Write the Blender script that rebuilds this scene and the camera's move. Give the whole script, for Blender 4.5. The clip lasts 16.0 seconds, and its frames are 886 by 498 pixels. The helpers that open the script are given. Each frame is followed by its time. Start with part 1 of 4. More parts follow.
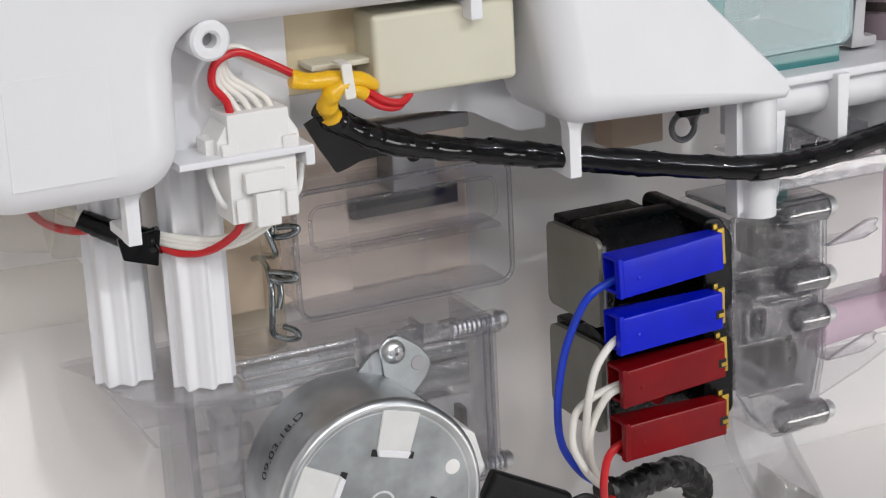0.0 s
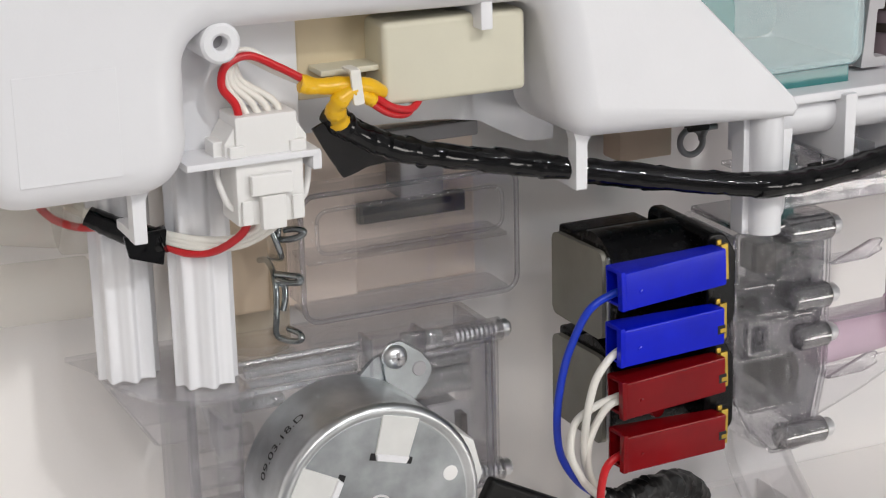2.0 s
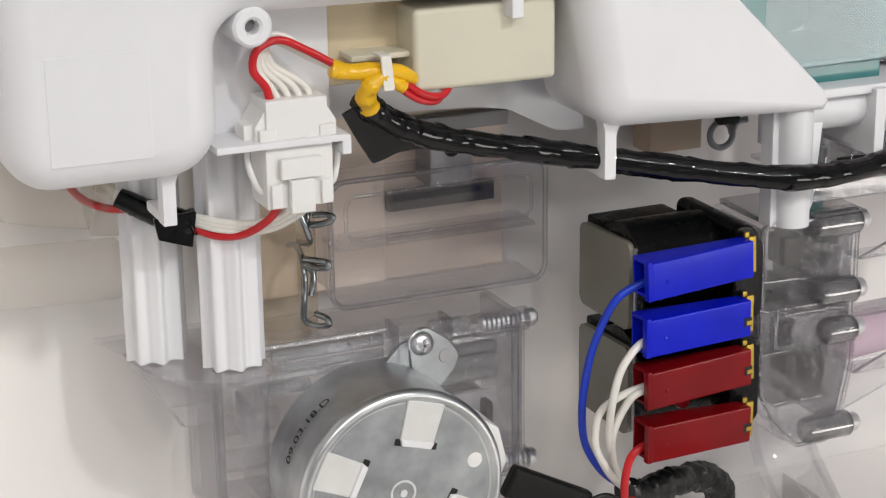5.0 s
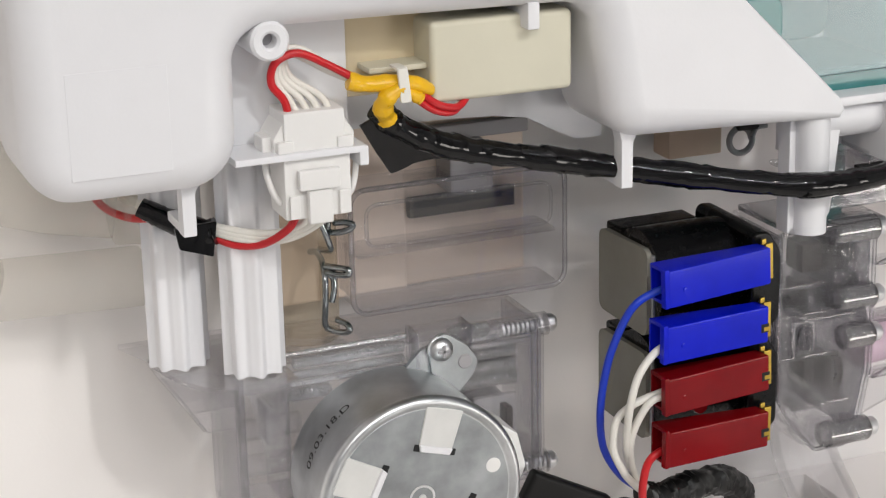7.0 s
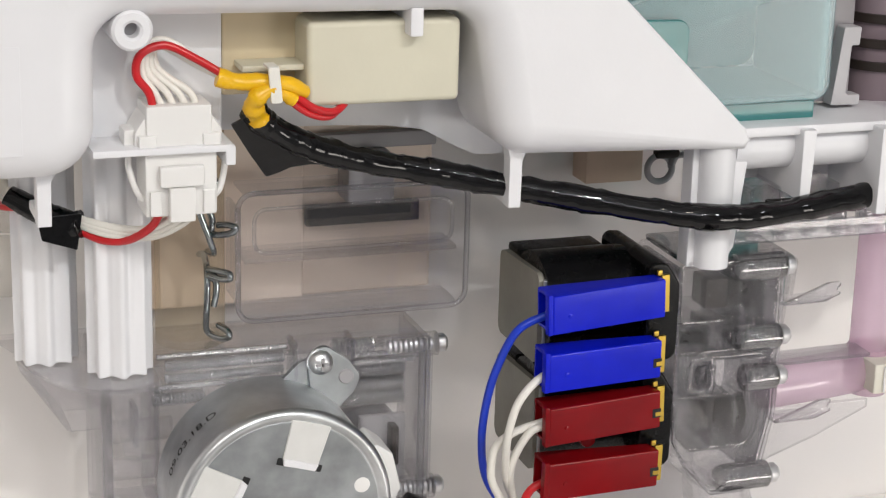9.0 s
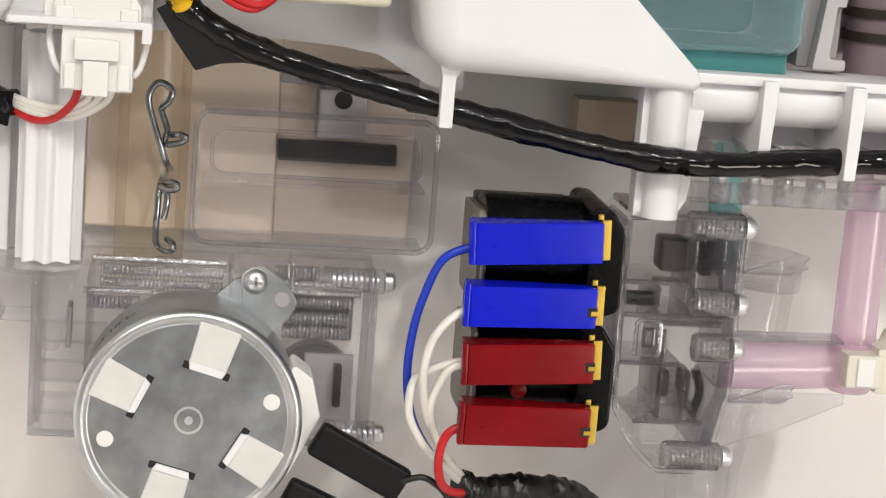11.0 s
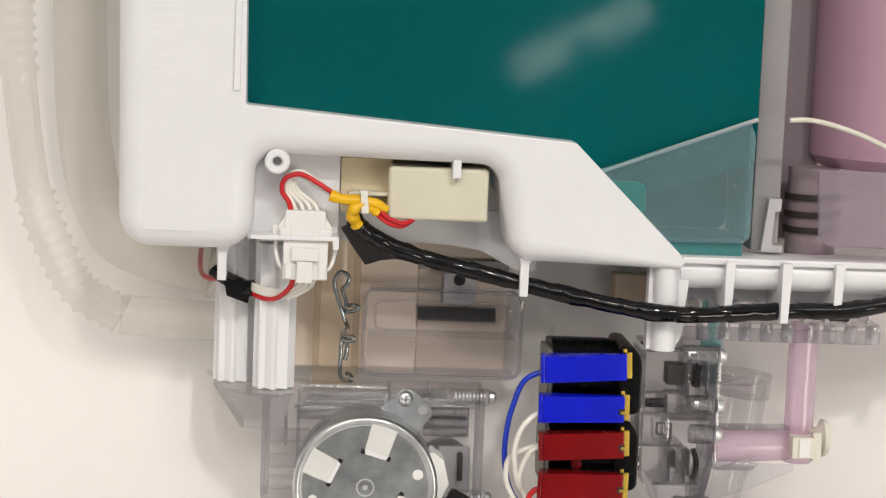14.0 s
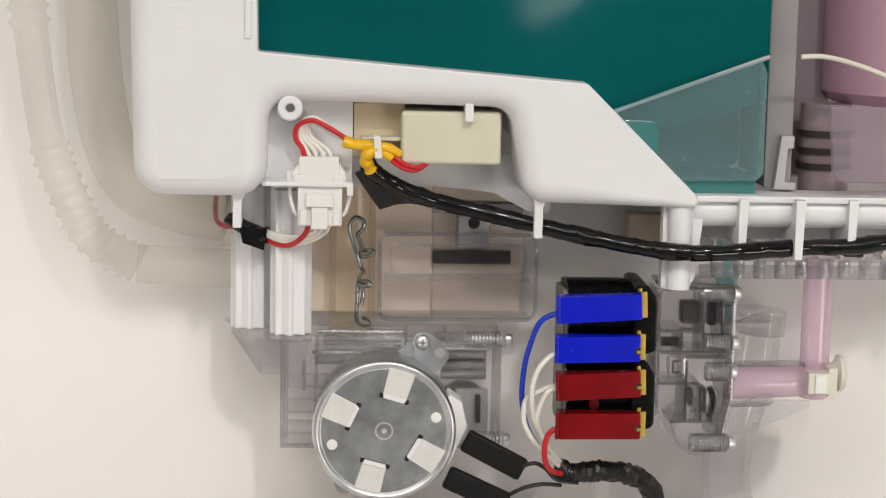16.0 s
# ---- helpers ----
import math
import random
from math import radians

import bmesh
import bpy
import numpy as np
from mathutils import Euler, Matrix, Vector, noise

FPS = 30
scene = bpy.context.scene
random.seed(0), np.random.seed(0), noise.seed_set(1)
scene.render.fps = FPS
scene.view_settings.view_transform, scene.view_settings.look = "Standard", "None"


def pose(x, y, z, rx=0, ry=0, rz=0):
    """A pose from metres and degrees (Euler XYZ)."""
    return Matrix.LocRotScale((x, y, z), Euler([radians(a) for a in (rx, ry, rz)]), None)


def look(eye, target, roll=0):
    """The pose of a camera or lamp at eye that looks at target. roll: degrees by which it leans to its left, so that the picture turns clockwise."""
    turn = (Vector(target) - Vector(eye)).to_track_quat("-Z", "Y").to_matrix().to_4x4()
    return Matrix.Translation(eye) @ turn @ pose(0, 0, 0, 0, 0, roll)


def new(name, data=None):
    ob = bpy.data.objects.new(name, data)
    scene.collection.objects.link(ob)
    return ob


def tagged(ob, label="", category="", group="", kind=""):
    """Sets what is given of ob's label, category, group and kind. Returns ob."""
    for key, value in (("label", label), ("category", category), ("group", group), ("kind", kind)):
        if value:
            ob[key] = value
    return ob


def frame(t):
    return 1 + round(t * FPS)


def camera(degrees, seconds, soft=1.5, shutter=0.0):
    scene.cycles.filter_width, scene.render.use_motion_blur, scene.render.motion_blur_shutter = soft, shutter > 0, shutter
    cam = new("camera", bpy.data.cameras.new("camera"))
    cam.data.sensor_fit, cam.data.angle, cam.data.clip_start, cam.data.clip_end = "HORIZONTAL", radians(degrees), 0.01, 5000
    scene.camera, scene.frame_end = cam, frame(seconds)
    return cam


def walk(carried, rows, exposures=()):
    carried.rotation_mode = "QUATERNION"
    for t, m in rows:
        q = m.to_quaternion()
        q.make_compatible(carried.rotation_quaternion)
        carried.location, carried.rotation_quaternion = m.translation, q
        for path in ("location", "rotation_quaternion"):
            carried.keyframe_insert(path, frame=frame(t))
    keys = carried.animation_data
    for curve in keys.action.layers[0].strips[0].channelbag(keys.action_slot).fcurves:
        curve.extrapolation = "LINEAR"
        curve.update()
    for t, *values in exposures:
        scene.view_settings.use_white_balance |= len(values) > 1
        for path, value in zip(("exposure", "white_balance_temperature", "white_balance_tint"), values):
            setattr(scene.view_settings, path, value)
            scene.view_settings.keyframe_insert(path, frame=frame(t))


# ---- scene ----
cam = camera(24.91, 16.0, soft=1.2)
# seconds, eye, target, roll
PATH = [
    (0, (-0.1632, -0.3906, 0.1945), (0.0385, 0.0415, 0.0442), -2.97),
    (0.5, (-0.1654, -0.3907, 0.1952), (0.0357, 0.0418, 0.0450), -2.58),
    (1, (-0.1648, -0.3915, 0.1951), (0.0358, 0.0414, 0.0454), -2.09),
    (1.5, (-0.1624, -0.3941, 0.1959), (0.0365, 0.0397, 0.0468), -1.74),
    (2, (-0.1612, -0.3943, 0.1961), (0.0364, 0.0400, 0.0468), -1.42),
    (2.5, (-0.1612, -0.3947, 0.1967), (0.0350, 0.0404, 0.0478), -1.12),
    (3, (-0.1604, -0.3954, 0.1971), (0.0347, 0.0401, 0.0478), -1.00),
    (3.5, (-0.1583, -0.3967, 0.1961), (0.0352, 0.0396, 0.0472), -0.99),
    (4, (-0.1570, -0.3960, 0.1964), (0.0359, 0.0402, 0.0463), -0.98),
    (4.5, (-0.1592, -0.3978, 0.1966), (0.0328, 0.0389, 0.0468), -1.03),
    (5, (-0.1611, -0.3971, 0.1941), (0.0289, 0.0406, 0.0446), -0.79),
    (5.2, (-0.1603, -0.3967, 0.1953), (0.0257, 0.0422, 0.0441), -0.96),
    (7.3, (-0.1549, -0.4034, 0.2013), (0.0244, 0.0373, 0.0477), -1.24),
    (7.5, (-0.1513, -0.4038, 0.2014), (0.0353, 0.0337, 0.0473), -1.14),
    (8, (-0.1441, -0.4036, 0.2014), (0.0479, 0.0314, 0.0466), -1.02),
    (8.5, (-0.1297, -0.4059, 0.1949), (0.0503, 0.0367, 0.0477), -0.27),
    (9, (-0.1062, -0.4072, 0.1933), (0.0522, 0.0438, 0.0467), 1.61),
    (9.2, (-0.0950, -0.4084, 0.1857), (0.0543, 0.0459, 0.0397), 1.89),
    (11.3, (0.0032, -0.4514, 0.1288), (0.0506, 0.0379, 0.0371), 3.80),
    (11.5, (0.0058, -0.4632, 0.1302), (0.0431, 0.0275, 0.0414), 3.18),
    (12, (0.0024, -0.4765, 0.1320), (0.0378, 0.0159, 0.0529), 2.86),
    (12.5, (-0.0101, -0.5587, 0.1422), (0.0267, -0.0654, 0.0696), 3.78),
    (13, (-0.0201, -0.6836, 0.1667), (0.0150, -0.1902, 0.0933), 3.08),
    (13.5, (-0.0205, -0.6838, 0.1673), (0.0136, -0.1897, 0.0985), 2.16),
    (14, (-0.0208, -0.6885, 0.1687), (0.0117, -0.1931, 0.1089), 2.31),
    (14.5, (-0.0209, -0.6881, 0.1687), (0.0118, -0.1925, 0.1111), 2.44),
    (15, (-0.0212, -0.6904, 0.1691), (0.0103, -0.1947, 0.1121), 2.82),
    (15.5, (-0.0204, -0.6905, 0.1690), (0.0100, -0.1956, 0.1047), 1.79),
    (16, (-0.0208, -0.6910, 0.1688), (0.0083, -0.1973, 0.0951), 1.15),
]
walk(cam, [(t, look(e, g, r)) for t, e, g, r in PATH], exposures=[(0, -0.70, 6150, 8), (2.5, -0.70, 6350, 8), (9, -0.58, 6450, 8), (12, -0.36, 6800, 8), (12.5, -0.52, 6700, 8), (13, -0.53, 6750, 8), (16, -0.69, 6750, 8)])

scene.cycles.transparent_max_bounces = 32

# ---- world and lamps ----
world = bpy.data.worlds.new("hall")
world.use_nodes = True
world.node_tree.nodes["Background"].inputs[0].default_value = (0.9, 0.93, 1.0, 1)
world.node_tree.nodes["Background"].inputs[1].default_value = 0.15
scene.world = world


def area_lamp(name, eye, target, sx, sy, watts, color):
    data = bpy.data.lights.new(name, "AREA")
    data.shape, data.size, data.size_y, data.energy, data.color = "RECTANGLE", sx, sy, watts, color
    ob = new(name, data)
    ob.matrix_world = look(eye, target)
    return ob


# unseen low lamp, added for the warm sheen on the housing's right part
area_lamp("sheen_fill_lamp", (1.92, -2.86, -0.45), (0.0, 0.0, 0.05), 1.15, 0.8, 34, (1.0, 0.93, 0.87))
# two broad unseen lamps, added as soft fill
area_lamp("hall_fill_lamp", (-1.1, -3.1, 1.6), (0.0, 0.0, 0.0), 1.8, 0.9, 24, (0.98, 0.98, 1.0))
area_lamp("ceiling_fill_lamp", (-0.9, -1.5, 1.76), (-0.2, -0.1, 0.0), 1.2, 0.8, 9, (0.98, 0.98, 1.0))
# ceiling spots of the exhibition hall
for x, y, z, watts, tone in ((0.5, -1.8, 1.5, 23, (1.0, 0.97, 0.95)), (-0.75, -1.9, 1.6, 7, (1.0, 0.86, 0.72)), (0.1, -2.7, 1.6, 10, (0.98, 0.98, 1.0)), (-1.6, -2.3, 1.6, 9, (1.0, 0.85, 0.70)), (1.4, -2.2, 1.6, 6, (0.95, 0.97, 1.0))):
    area_lamp("spot_lamp", (x, y, z), (0.0, 0.05, 0.05), 0.11, 0.11, watts, tone)


# ---- materials ----
def material(name, color, rough=0.5, metal=0.0, vary=0.08, scale=40.0, bump=0.0, bscale=900.0, coat=0.0, spec=0.5, sss=0.0):
    m = bpy.data.materials.new(name)
    m.use_nodes = True
    nt = m.node_tree
    b = nt.nodes["Principled BSDF"]
    tc = nt.nodes.new("ShaderNodeTexCoord")
    n1 = nt.nodes.new("ShaderNodeTexNoise")
    n1.inputs["Scale"].default_value, n1.inputs["Detail"].default_value = scale, 5
    nt.links.new(tc.outputs["Object"], n1.inputs["Vector"])
    ramp = nt.nodes.new("ShaderNodeValToRGB")
    c = color
    ramp.color_ramp.elements[0].position, ramp.color_ramp.elements[1].position = 0.3, 0.7
    ramp.color_ramp.elements[0].color = (c[0] * (1 - vary), c[1] * (1 - vary), c[2] * (1 - vary), 1)
    ramp.color_ramp.elements[1].color = (min(1, c[0] * (1 + vary)), min(1, c[1] * (1 + vary)), min(1, c[2] * (1 + vary)), 1)
    nt.links.new(n1.outputs["Fac"], ramp.inputs["Fac"])
    nt.links.new(ramp.outputs["Color"], b.inputs["Base Color"])
    b.inputs["Metallic"].default_value = metal
    b.inputs["Specular IOR Level"].default_value = spec
    b.inputs["Coat Weight"].default_value = coat
    b.inputs["Coat Roughness"].default_value = 0.12
    if sss:
        b.inputs["Subsurface Weight"].default_value = sss
        b.inputs["Subsurface Radius"].default_value = (0.003, 0.003, 0.003)
        b.inputs["Subsurface Scale"].default_value = 1.0
    n2 = nt.nodes.new("ShaderNodeTexNoise")
    n2.inputs["Scale"].default_value, n2.inputs["Detail"].default_value = scale * 5, 3
    nt.links.new(tc.outputs["Object"], n2.inputs["Vector"])
    mr = nt.nodes.new("ShaderNodeMapRange")
    mr.inputs["To Min"].default_value, mr.inputs["To Max"].default_value = max(0.02, rough - 0.08), min(1, rough + 0.08)
    nt.links.new(n2.outputs["Fac"], mr.inputs["Value"])
    nt.links.new(mr.outputs["Result"], b.inputs["Roughness"])
    if bump:
        n3 = nt.nodes.new("ShaderNodeTexNoise")
        n3.inputs["Scale"].default_value, n3.inputs["Detail"].default_value = bscale, 2
        nt.links.new(tc.outputs["Object"], n3.inputs["Vector"])
        bn = nt.nodes.new("ShaderNodeBump")
        bn.inputs["Strength"].default_value, bn.inputs["Distance"].default_value = bump, 0.0004
        nt.links.new(n3.outputs["Fac"], bn.inputs["Height"])
        nt.links.new(bn.outputs["Normal"], b.inputs["Normal"])
    return m


def clear(name, tint, haze=0.06, haze_color=(0.8, 0.8, 0.8), rough=0.08, gloss=0.5, bump=0.3, bscale=250.0, glass=0.0, least=0.025):
    """Moulded transparent plastic: see-through with some refraction, glossy towards grazing angles, with a little haze."""
    m = bpy.data.materials.new(name)
    m.use_nodes = True
    nt = m.node_tree
    nt.nodes.clear()
    out = nt.nodes.new("ShaderNodeOutputMaterial")
    tr = nt.nodes.new("ShaderNodeBsdfTransparent")
    tr.inputs[0].default_value = (*tint, 1)
    df = nt.nodes.new("ShaderNodeBsdfTranslucent")
    d2 = nt.nodes.new("ShaderNodeBsdfDiffuse")
    df.inputs[0].default_value = d2.inputs[0].default_value = (*haze_color, 1)
    gl = nt.nodes.new("ShaderNodeBsdfGlossy")
    gl.inputs["Roughness"].default_value = rough
    rf = nt.nodes.new("ShaderNodeBsdfGlass")
    rf.inputs["Roughness"].default_value, rf.inputs["IOR"].default_value = 0.0, 1.42
    rf.inputs["Color"].default_value = (0.97, 0.97, 0.98, 1)
    lw = nt.nodes.new("ShaderNodeLayerWeight")
    lw.inputs["Blend"].default_value = 0.22
    tc = nt.nodes.new("ShaderNodeTexCoord")
    nz = nt.nodes.new("ShaderNodeTexNoise")
    nz.inputs["Scale"].default_value, nz.inputs["Detail"].default_value = bscale, 3
    nt.links.new(tc.outputs["Object"], nz.inputs["Vector"])
    bn = nt.nodes.new("ShaderNodeBump")
    bn.inputs["Strength"].default_value, bn.inputs["Distance"].default_value = bump, 0.0006
    nt.links.new(nz.outputs["Fac"], bn.inputs["Height"])
    for node in (gl, lw, rf):
        nt.links.new(bn.outputs["Normal"], node.inputs["Normal"])
    mr = nt.nodes.new("ShaderNodeMapRange")
    mr.inputs["To Min"].default_value, mr.inputs["To Max"].default_value = haze * 0.85, haze * 1.15
    nt.links.new(nz.outputs["Fac"], mr.inputs["Value"])
    g = nt.nodes.new("ShaderNodeMapRange")
    g.inputs["To Min"].default_value, g.inputs["To Max"].default_value = least, gloss
    nt.links.new(lw.outputs["Facing"], g.inputs["Value"])

    def mix(fac, one, two):
        n = nt.nodes.new("ShaderNodeMixShader")
        if isinstance(fac, float):
            n.inputs[0].default_value = fac
        else:
            nt.links.new(fac, n.inputs[0])
        nt.links.new(one.outputs[0], n.inputs[1])
        nt.links.new(two.outputs[0], n.inputs[2])
        return n

    see = mix(float(glass), tr, rf)
    hz = mix(0.5, df, d2)
    last = mix(g.outputs["Result"], mix(mr.outputs["Result"], see, hz), gl)
    nt.links.new(last.outputs[0], out.inputs["Surface"])
    return m


WALL = material("painted_wall", (0.86, 0.832, 0.81), 0.7, vary=0.03, scale=6, bump=0.05)
ROOM = material("hall_paint", (0.52, 0.52, 0.53), 0.8, vary=0.08, scale=2)
FLOOR = material("hall_carpet", (0.32, 0.32, 0.33), 0.9, vary=0.2, scale=30)
WHITE = material("white_abs", (0.80, 0.80, 0.82), 0.38, vary=0.015, scale=60, bump=0.04, bscale=1500)
WHITE2 = material("white_nylon", (0.82, 0.81, 0.79), 0.42, vary=0.02, scale=80, bump=0.05, sss=0.05)
BEIGE = material("beige_plastic", (0.66, 0.63, 0.50), 0.48, vary=0.04, scale=50, bump=0.05)
BEIGE2 = material("tan_plastic", (0.66, 0.56, 0.38), 0.55, vary=0.05, scale=50, bump=0.05)
CREAM = material("cream_plastic", (0.72, 0.69, 0.60), 0.4, vary=0.03, scale=80)
STEEL = material("zinc_plated_steel", (0.62, 0.64, 0.65), 0.36, metal=1.0, vary=0.2, scale=90, bump=0.05, bscale=500)
CLIPST = material("dark_spring_wire", (0.36, 0.39, 0.40), 0.18, metal=1.0, vary=0.15, scale=300)
# mottled zinc, its colour darkened to stand for a dark hall's reflection
STEELF = material("zinc_darkened_face", (0.34, 0.36, 0.37), 0.40, metal=1.0, vary=0.26, scale=110, bump=0.06, bscale=500)
TABW = material("grey_white_nylon", (0.68, 0.68, 0.66), 0.5, vary=0.05, scale=150, bump=0.05)
STEEL2 = material("bright_screw_steel", (0.80, 0.81, 0.82), 0.36, metal=1.0, vary=0.08, scale=300)
YOKE = material("grey_steel_yoke", (0.27, 0.26, 0.22), 0.42, metal=0.35, vary=0.12, scale=60, bump=0.06)
BRASS = material("brass", (0.42, 0.29, 0.055), 0.34, metal=1.0, vary=0.1, scale=200)
BLUE = material("blue_nylon", (0.004, 0.012, 0.56), 0.15, vary=0.12, scale=90, bump=0.08, bscale=400, spec=0.26)
RED = material("red_nylon", (0.20, 0.003, 0.006), 0.15, vary=0.14, scale=90, bump=0.08, bscale=400, spec=0.26)
BLACK = material("black_plastic", (0.004, 0.004, 0.0045), 0.26, vary=0.2, scale=70, bump=0.1, bscale=300, spec=0.18)
TAPE = material("black_vinyl_tape", (0.004, 0.004, 0.0045), 0.08, vary=0.25, scale=120, bump=0.6, bscale=170, spec=0.4)
TAPE2 = material("crinkled_black_tape", (0.010, 0.010, 0.010), 0.34, vary=0.3, scale=120, bump=1.0, bscale=260)
SLEEVE = material("black_sleeving", (0.006, 0.006, 0.006), 0.45, vary=0.2, scale=120, bump=0.2, bscale=400, spec=0.25)
YELLOW = material("yellow_sleeving", (0.82, 0.47, 0.006), 0.30, vary=0.08, scale=120, bump=0.15, bscale=300)
WIRE_W = material("white_pvc_wire", (0.80, 0.78, 0.72), 0.38, vary=0.04, scale=120)
WIRE_R = material("red_pvc_wire", (0.56, 0.012, 0.018), 0.32, vary=0.06, scale=120)
WIRE_B = material("blue_pvc_wire", (0.01, 0.045, 0.55), 0.32, vary=0.06, scale=120)
WIRE_K = material("black_pvc_wire", (0.012, 0.012, 0.012), 0.35, vary=0.1, scale=120)
INK = material("black_ink", (0.02, 0.02, 0.02), 0.6, vary=0.1)
# near-black for solid pieces that stand for shade in slots and holes
SLOT = material("cavity_shade", (0.012, 0.012, 0.013), 0.8, vary=0.2)
RUBBER = material("brown_black_rubber", (0.03, 0.022, 0.018), 0.5, vary=0.2, scale=100)
PANEL = material("warm_white_panel", (0.86, 0.73, 0.62), 0.5, vary=0.03, scale=30)
TANBLK = material("tan_block", (0.66, 0.50, 0.38), 0.6, vary=0.05, scale=60)
TEAL = material("teal_liquid_tank", (0.0, 0.094, 0.096), 0.01, vary=0.10, scale=9, spec=0.14)
TEALF = material("frosted_teal_tray", (0.03, 0.16, 0.165), 0.3, vary=0.06, scale=25)
TEALP = material("teal_tinted_plastic", (0.05, 0.20, 0.20), 0.2, vary=0.08, scale=40)
PINK = material("pink_liquid_tank", (0.55, 0.34, 0.44), 0.14, vary=0.05, scale=10, spec=0.6)
GREYP = material("grey_plastic", (0.36, 0.35, 0.36), 0.4, vary=0.06, scale=30)
GREYL = material("light_grey_plastic", (0.46, 0.45, 0.46), 0.4, vary=0.05, scale=30)
CLEAR = clear("clear_polycarbonate", (0.985, 0.983, 0.99), 0.05, (0.80, 0.78, 0.80), 0.04, 0.5, 0.05, 90, 0.2)
CLEAR2 = clear("clear_polycarbonate_thick", (0.97, 0.97, 0.98), 0.035, (0.80, 0.79, 0.82), 0.03, 0.6, 0.05, 90, 0.2)
CLEARX = clear("clear_front_cover", (0.985, 0.984, 0.99), 0.015, (0.80, 0.78, 0.80), 0.03, 0.5, 0.03, 60, 0.12, 0.015)
# clear plastic whose tint carries the dark look of thick edges
CLEARE = clear("clear_wall_edge_darkened", (0.58, 0.58, 0.61), 0.05, (0.55, 0.54, 0.57), 0.04, 0.7, 0.1, 90, 0.2)
# milder edge darkening, likewise put into the tint
CLEARD = clear("clear_edge_darkened", (0.88, 0.88, 0.90), 0.08, (0.66, 0.65, 0.68), 0.05, 0.6, 0.1, 100, 0.3)
# white haze and a raised gloss floor put glitter into the plastic
GLIT = clear("clear_ribbed", (0.92, 0.92, 0.94), 0.40, (0.95, 0.94, 0.96), 0.12, 0.95, 1.0, 700, 0.2, 0.42)
HOSE = clear("clear_ribbed_hose", (0.99, 0.985, 0.975), 0.08, (0.96, 0.94, 0.90), 0.16, 0.4, 0.05, 60, 0.0, 0.05)
TEALC = clear("teal_tinted_clear", (0.60, 0.88, 0.88), 0.3, (0.42, 0.70, 0.70), 0.12, 0.4, 0.1, 40)
MILK = clear("milky_tube", (0.985, 0.982, 0.965), 0.14, (0.95, 0.92, 0.87), 0.25, 0.35, 0.02, 40)
FROST = clear("frosted_clear_tray", (0.80, 0.93, 0.94), 0.21, (0.46, 0.68, 0.73), 0.3, 0.8, 0.02, 40)
FROSTP = clear("frosted_mauve_tray", (0.86, 0.80, 0.86), 0.34, (0.62, 0.55, 0.62), 0.3, 0.45, 0.02, 40)
PINKC = clear("pink_filled_tube", (0.97, 0.88, 0.95), 0.45, (0.94, 0.77, 0.88), 0.1, 0.4, 0.3, 30)
RAIL = material("grey_rail_plastic", (0.28, 0.265, 0.27), 0.4, vary=0.06, scale=30)
AMBER = clear("amber_hose_rubber", (0.965, 0.935, 0.87), 0.18, (0.80, 0.70, 0.55), 0.25, 0.35, 0.02, 40)
NECK = material("mauve_grey_plastic", (0.27, 0.215, 0.24), 0.35, vary=0.06, scale=20)
POLY = clear("clear_valve_moulding", (0.97, 0.97, 0.98), 0.02, (0.85, 0.84, 0.87), 0.03, 0.9, 0.12, 60, 0.75, 0.04)
# glow of the added bar whose mirror image streaks the teal tank
LIT = bpy.data.materials.new("streak_glow_face")
LIT.use_nodes = True
LIT.node_tree.nodes["Principled BSDF"].inputs["Emission Color"].default_value = (0.9, 0.97, 1, 1)
LIT.node_tree.nodes["Principled BSDF"].inputs["Emission Strength"].default_value = 14.0


# ---- mesh helpers, in millimetres ----
def weighted(bm):
    """A normal for each corner, weighted by face area, so that large flats stay flat beside rounded edges."""
    bm.normal_update()
    area = {f: f.calc_area() for f in bm.faces}
    out = []
    for f in bm.faces:
        for lo in f.loops:
            n = Vector((0, 0, 0))
            for g in lo.vert.link_faces:
                if g.normal.dot(f.normal) > 0.72:
                    n += g.normal * area[g]
            out.append(n.normalized() if n.length > 1e-12 else f.normal.copy())
    return out


def part(name, bm, mat, parent=None, label="", smooth=True):
    me = bpy.data.meshes.new(name)
    bmesh.ops.recalc_face_normals(bm, faces=bm.faces[:])
    normals = weighted(bm) if smooth else None
    bmesh.ops.scale(bm, vec=(0.001, 0.001, 0.001), verts=bm.verts[:])
    for f in bm.faces:
        f.smooth = smooth
    bm.to_mesh(me)
    bm.free()
    if smooth:
        me.normals_split_custom_set(normals)
    me.materials.append(mat)
    ob = new(name, me)
    if parent:
        ob.parent = parent
    if label:
        ob["label"] = label
    return ob


def thing(name, label, category, group="", kind="", at=(0, 0, 0)):
    ob = tagged(new(name), label, category, group, kind)
    ob.location = Vector(at) / 1000
    return ob


def box(x0, x1, y0, y1, z0, z1, r=0.5, seg=2, bm=None, m=None):
    own = bmesh.new()
    v = bmesh.ops.create_cube(own, size=1.0)["verts"]
    for p in v:
        p.co = Vector(((x0 + x1) / 2 + p.co.x * (x1 - x0), (y0 + y1) / 2 + p.co.y * (y1 - y0), (z0 + z1) / 2 + p.co.z * (z1 - z0)))
    if r > 0:
        bmesh.ops.bevel(own, geom=own.edges[:], offset=r, segments=seg, profile=0.5, affect="EDGES", clamp_overlap=True)
    if m:
        bmesh.ops.transform(own, matrix=m, verts=own.verts[:])
    return add(bm, own)


